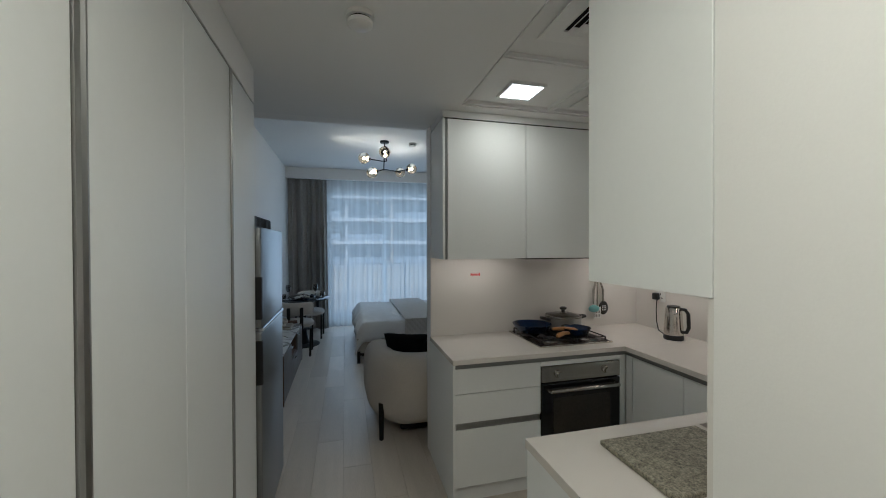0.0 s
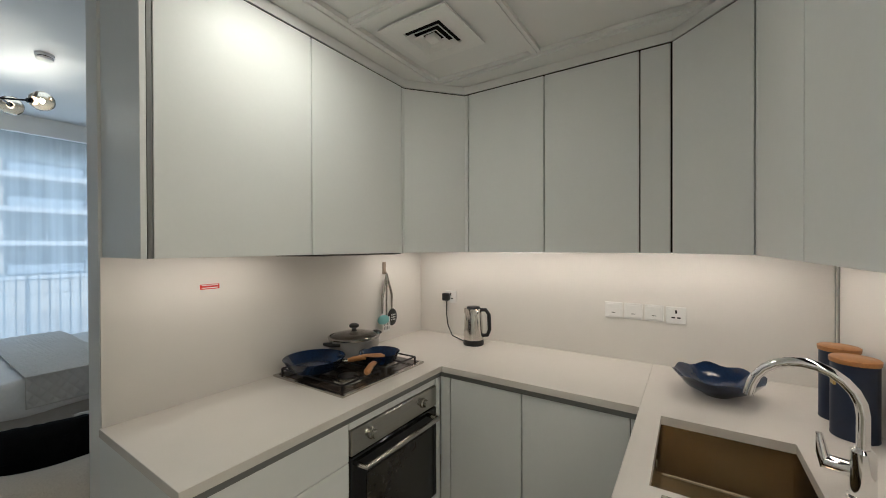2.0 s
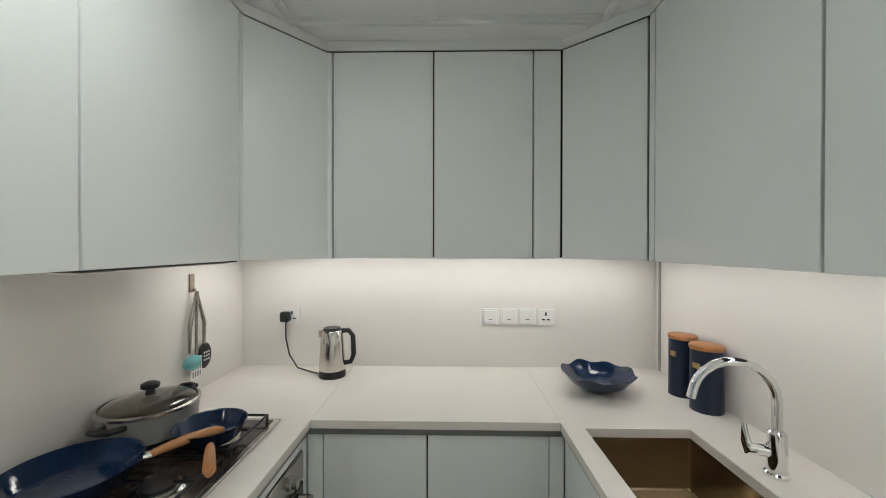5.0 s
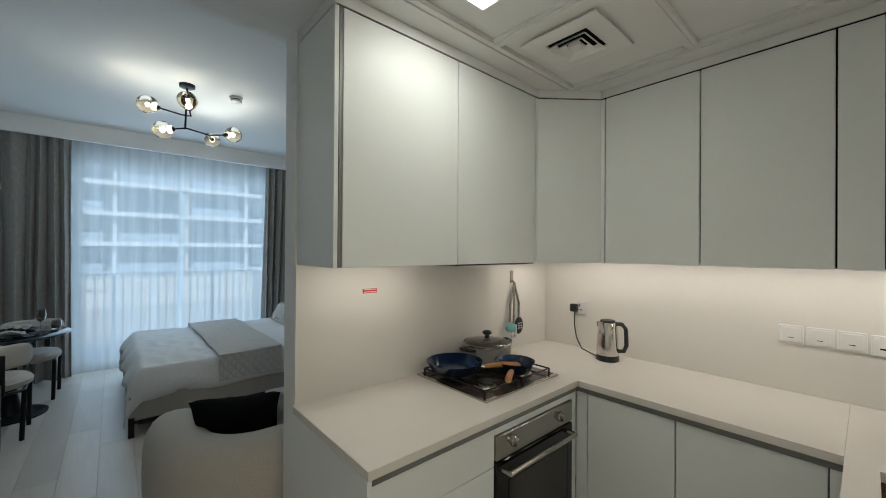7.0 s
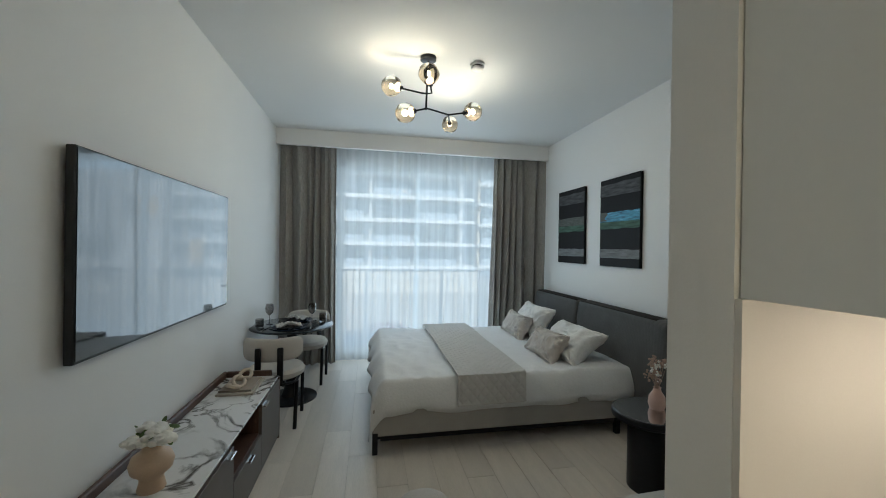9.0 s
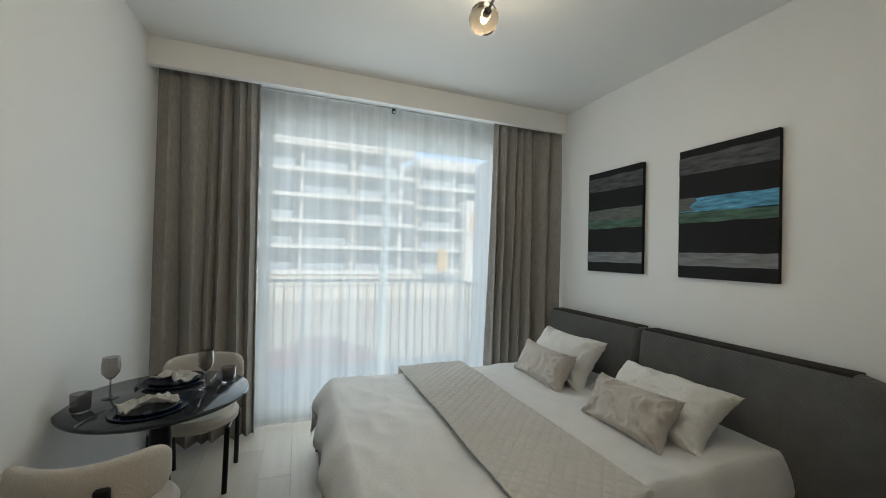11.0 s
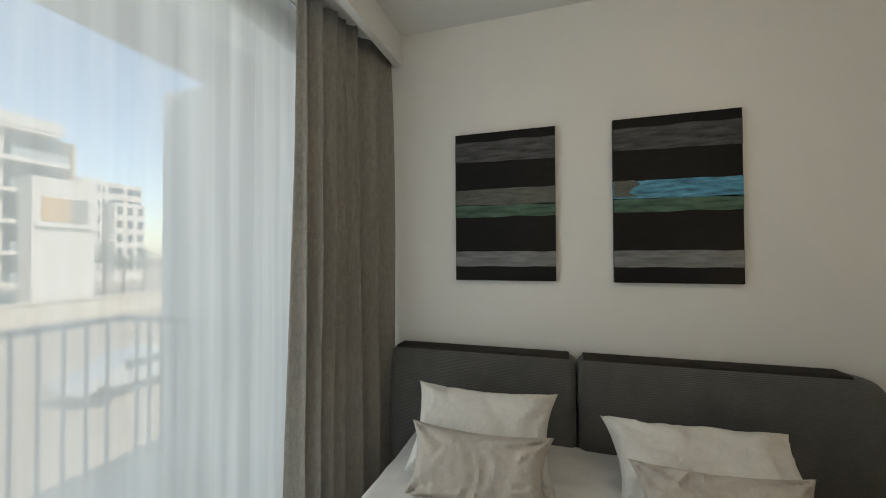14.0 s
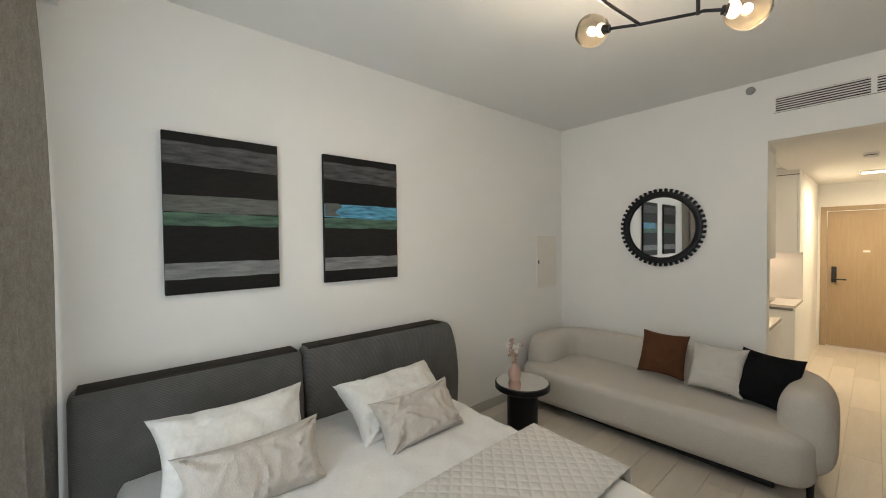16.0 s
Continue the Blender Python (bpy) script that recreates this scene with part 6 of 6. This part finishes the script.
def dining_chair():
    c = thing("dining_chair", (0, 0, 0), "cream boucle dining chair with black rounded frame", "chair", "dining chairs")
    part("seat", lathe([(0, 0.40), (0.20, 0.40), (0.235, 0.42), (0.24, 0.455), (0.215, 0.485), (0, 0.495)], (0, 0.02, 0), 40), SOFA, c, "", True)

    def back(u, v):
        a = radians(-62 + 124 * u)
        e = math.sqrt(max(0, 1 - (2 * abs(u - 0.5)) ** 8))
        t = v * 2 * math.pi
        rr = 0.30 + 0.032 * math.copysign(abs(math.cos(t)) ** 0.7, math.cos(t)) * e
        zz = 0.685 + 0.095 * math.copysign(abs(math.sin(t)) ** 0.55, math.sin(t)) * e
        return (0.88 * rr * math.sin(a), 0.05 - rr * math.cos(a), zz)

    bmk = sheet(back, 40, 20)
    bmesh.ops.remove_doubles(bmk, verts=bmk.verts[:], dist=0.0004)
    part("backrest", bmk, SOFA, c, "", True)
    for s in (-1, 1):
        part("back_post", box(s * 0.085 - 0.024, s * 0.085 + 0.024, -0.300, -0.272, 0.40, 0.715, 0.011, 3), BLKMET, c, "flat black back post", True)
        part("leg", tube([(s * 0.20, 0.16, 0.0), (s * 0.205, 0.15, 0.40)], 0.016, 12), BLKMET, c, "", True)
        part("leg", tube([(s * 0.19, -0.20, 0.0), (s * 0.20, -0.17, 0.40)], 0.016, 12), BLKMET, c, "", True)
        part("side_rail", tube([(s * 0.085, -0.285, 0.41), (s * 0.19, -0.18, 0.395), (s * 0.205, 0.15, 0.395)], 0.012, 8), BLKMET, c, "", True)
    return c


ch1 = dining_chair()
ch1.matrix_basis = pose(-0.44, 6.25, 0, 0, 0, 2)
copy_thing(ch1, pose(-0.34, 7.24, 0, 0, 0, 176))

PLATE = mat("dark_navy_plate", (0.012, 0.014, 0.022), 0.25, 0, 0.2, 6, 80, 0)
NAPK = mat("patterned_napkin", (0.55, 0.53, 0.50), 0.9, 0, 0.5, 40, 200, 0.4)


def place_setting(x, y, a):
    pl_ = thing("plate", (x, y, 0.75), "dark navy dinner plates stacked on the glass table", "plate", "table settings")
    part("charger", lathe([(0, 0.0005), (0.13, 0.0005), (0.155, 0.010), (0.153, 0.013), (0.125, 0.006), (0, 0.005)], (x, y, 0.75), 44), NAVY, pl_, "", True)
    part("dinner_plate", lathe([(0, 0.0065), (0.09, 0.0065), (0.125, 0.022), (0.122, 0.024), (0.088, 0.012), (0, 0.011)], (x, y, 0.75), 44), PLATE, pl_, "", True)

    def nap(u, v):
        s = -1 + 2 * u
        w = 0.018 + 0.055 * abs(s) ** 0.8
        yy = (v - 0.5) * 2 * w
        zz = 0.032 + 0.02 * (1 - abs(s)) + 0.013 * math.sin(9 * v + 4 * u) + 0.012 * noise.noise(Vector((s * 6 + x * 9, v * 5, 1)))
        ca, sa = math.cos(a), math.sin(a)
        return (x + 0.11 * s * ca - yy * sa, y + 0.11 * s * sa + yy * ca, 0.75 + zz)

    n_ = solo("napkin", sheet(nap, 26, 16), NAPK, "tied patterned cloth napkin on the plates", "napkin", True, "table settings")
    so_ = n_.modifiers.new("thick", "SOLIDIFY")
    so_.thickness = 0.004


place_setting(-0.40, 6.56, 0.6)
place_setting(-0.40, 6.96, 2.4)


def wine_glass(x, y):
    g = thing("wine_glass", (x, y, 0.75), "smoked wine glass on the dining table", "glass", "drinking glasses")
    part("bowl", lathe([(0, 0.095), (0.015, 0.098), (0.036, 0.125), (0.040, 0.16), (0.034, 0.205), (0.0325, 0.205), (0.038, 0.16), (0.034, 0.127), (0.014, 0.101), (0, 0.098)], (x, y, 0.75), 28), SMOKEG, g, "", True)
    part("stem", lathe([(0, 0.0005), (0.034, 0.0005), (0.034, 0.003), (0.006, 0.008), (0.004, 0.02), (0.004, 0.09), (0.008, 0.0945), (0, 0.0945)], (x, y, 0.75), 24), SMOKEG, g, "", True)


def tumbler(x, y):
    g = thing("tumbler", (x, y, 0.75), "short smoked tumbler on the dining table", "glass", "drinking glasses")
    part("wall", lathe([(0, 0.0005), (0.032, 0.0005), (0.038, 0.02), (0.038, 0.085), (0.036, 0.085), (0.036, 0.02), (0.03, 0.008), (0, 0.008)], (x, y, 0.75), 28), SMOKEG, g, "", True)


SMOKEG = glass("smoked_drinking_glass", (0.55, 0.53, 0.52))
wine_glass(-0.63, 6.78)
wine_glass(-0.22, 6.80)
tumbler(-0.68, 6.62)
tumbler(-0.12, 6.88)
for x, y, a in ((-0.60, 6.52, 80), (-0.20, 6.60, 95), (-0.58, 6.98, 100), (-0.21, 6.98, 85)):
    f = thing("fork", (x, y, 0.75), "steel fork on the dining table", "cutlery", "table settings")
    d = Vector((math.cos(radians(a)), math.sin(radians(a)), 0))
    o = Vector((x, y, 0.754))
    part("handle", tube([o - d * 0.09, o, o + d * 0.05], 0.004, 6, None, [0.005, 0.003, 0.0035]), STEEL, f, "", True)
    s_ = Vector((-d.y, d.x, 0))
    tn = None
    for k in (-1, 0, 1):
        tn = tube([o + d * 0.05, o + d * 0.06 + s_ * 0.006 * k, o + d * 0.095 + s_ * 0.006 * k], 0.0018, 5, tn)
    part("tines", tn, STEEL, f)

# ---- floor planks ----
struct_floor = box(-0.9, 2.92, -1.0, 8.2, -0.25, -0.004)
floor = struct("floor", struct_floor, GROUT, "pale oak-look plank floor with thin grey joints")


def plank_material():
    m = mat("pale_oak_plank", (0.62, 0.56, 0.485), 0.4, 0, 0.10, 3.0, 40, 0.06, (6, 0.7, 1))
    n, l = m.node_tree.nodes, m.node_tree.links
    oi = n.new("ShaderNodeObjectInfo")
    mx = n.new("ShaderNodeMix")
    mx.data_type, mx.blend_type = "RGBA", "MULTIPLY"
    mx.inputs[0].default_value = 1
    mr = n.new("ShaderNodeMapRange")
    mr.inputs["To Min"].default_value, mr.inputs["To Max"].default_value = 0.90, 1.06
    l.new(oi.outputs["Random"], mr.inputs[0])
    l.new(n["Color Ramp"].outputs[0], mx.inputs[6])
    l.new(mr.outputs[0], mx.inputs[7])
    l.new(mx.outputs[2], n["Principled BSDF"].inputs["Base Color"])
    off = n.new("ShaderNodeVectorMath")
    off.operation = "MULTIPLY_ADD"
    cb_ = n.new("ShaderNodeCombineXYZ")
    for k in range(3):
        l.new(oi.outputs["Random"], cb_.inputs[k])
    off.inputs[1].default_value = (37, 53, 11)
    l.new(cb_.outputs[0], off.inputs[0])
    l.new(n["Texture Coordinate"].outputs["Object"], off.inputs[2])
    l.new(off.outputs[0], n["Mapping"].inputs[0])
    return m


PLANK = plank_material()
plank_meshes = {}


def plank(x, y, w, ln):
    key = (round(w, 3), round(ln, 3))
    if key not in plank_meshes:
        own = box(0.001, w - 0.001, 0.001, ln - 0.001, -0.006, 0.0, 0.0008)
        me = bpy.data.meshes.new("plank")
        own.to_mesh(me)
        own.free()
        me.materials.append(PLANK)
        plank_meshes[key] = me
    ob = new("plank", plank_meshes[key])
    ob.parent = floor
    ob.location = (x, y, 0.0)


PW_, PL_ = 0.2, 1.2
for i in range(19):
    x = -0.77 + i * PW_
    w = min(PW_, 2.79 - x)
    if w < 0.02:
        continue
    y = -0.85 - (i * 0.4) % PL_
    while y < 8.05:
        a, b = max(y, -0.85), min(y + PL_, 8.05)
        if b - a > 0.03:
            plank(x, a, w, b - a)
        y += PL_
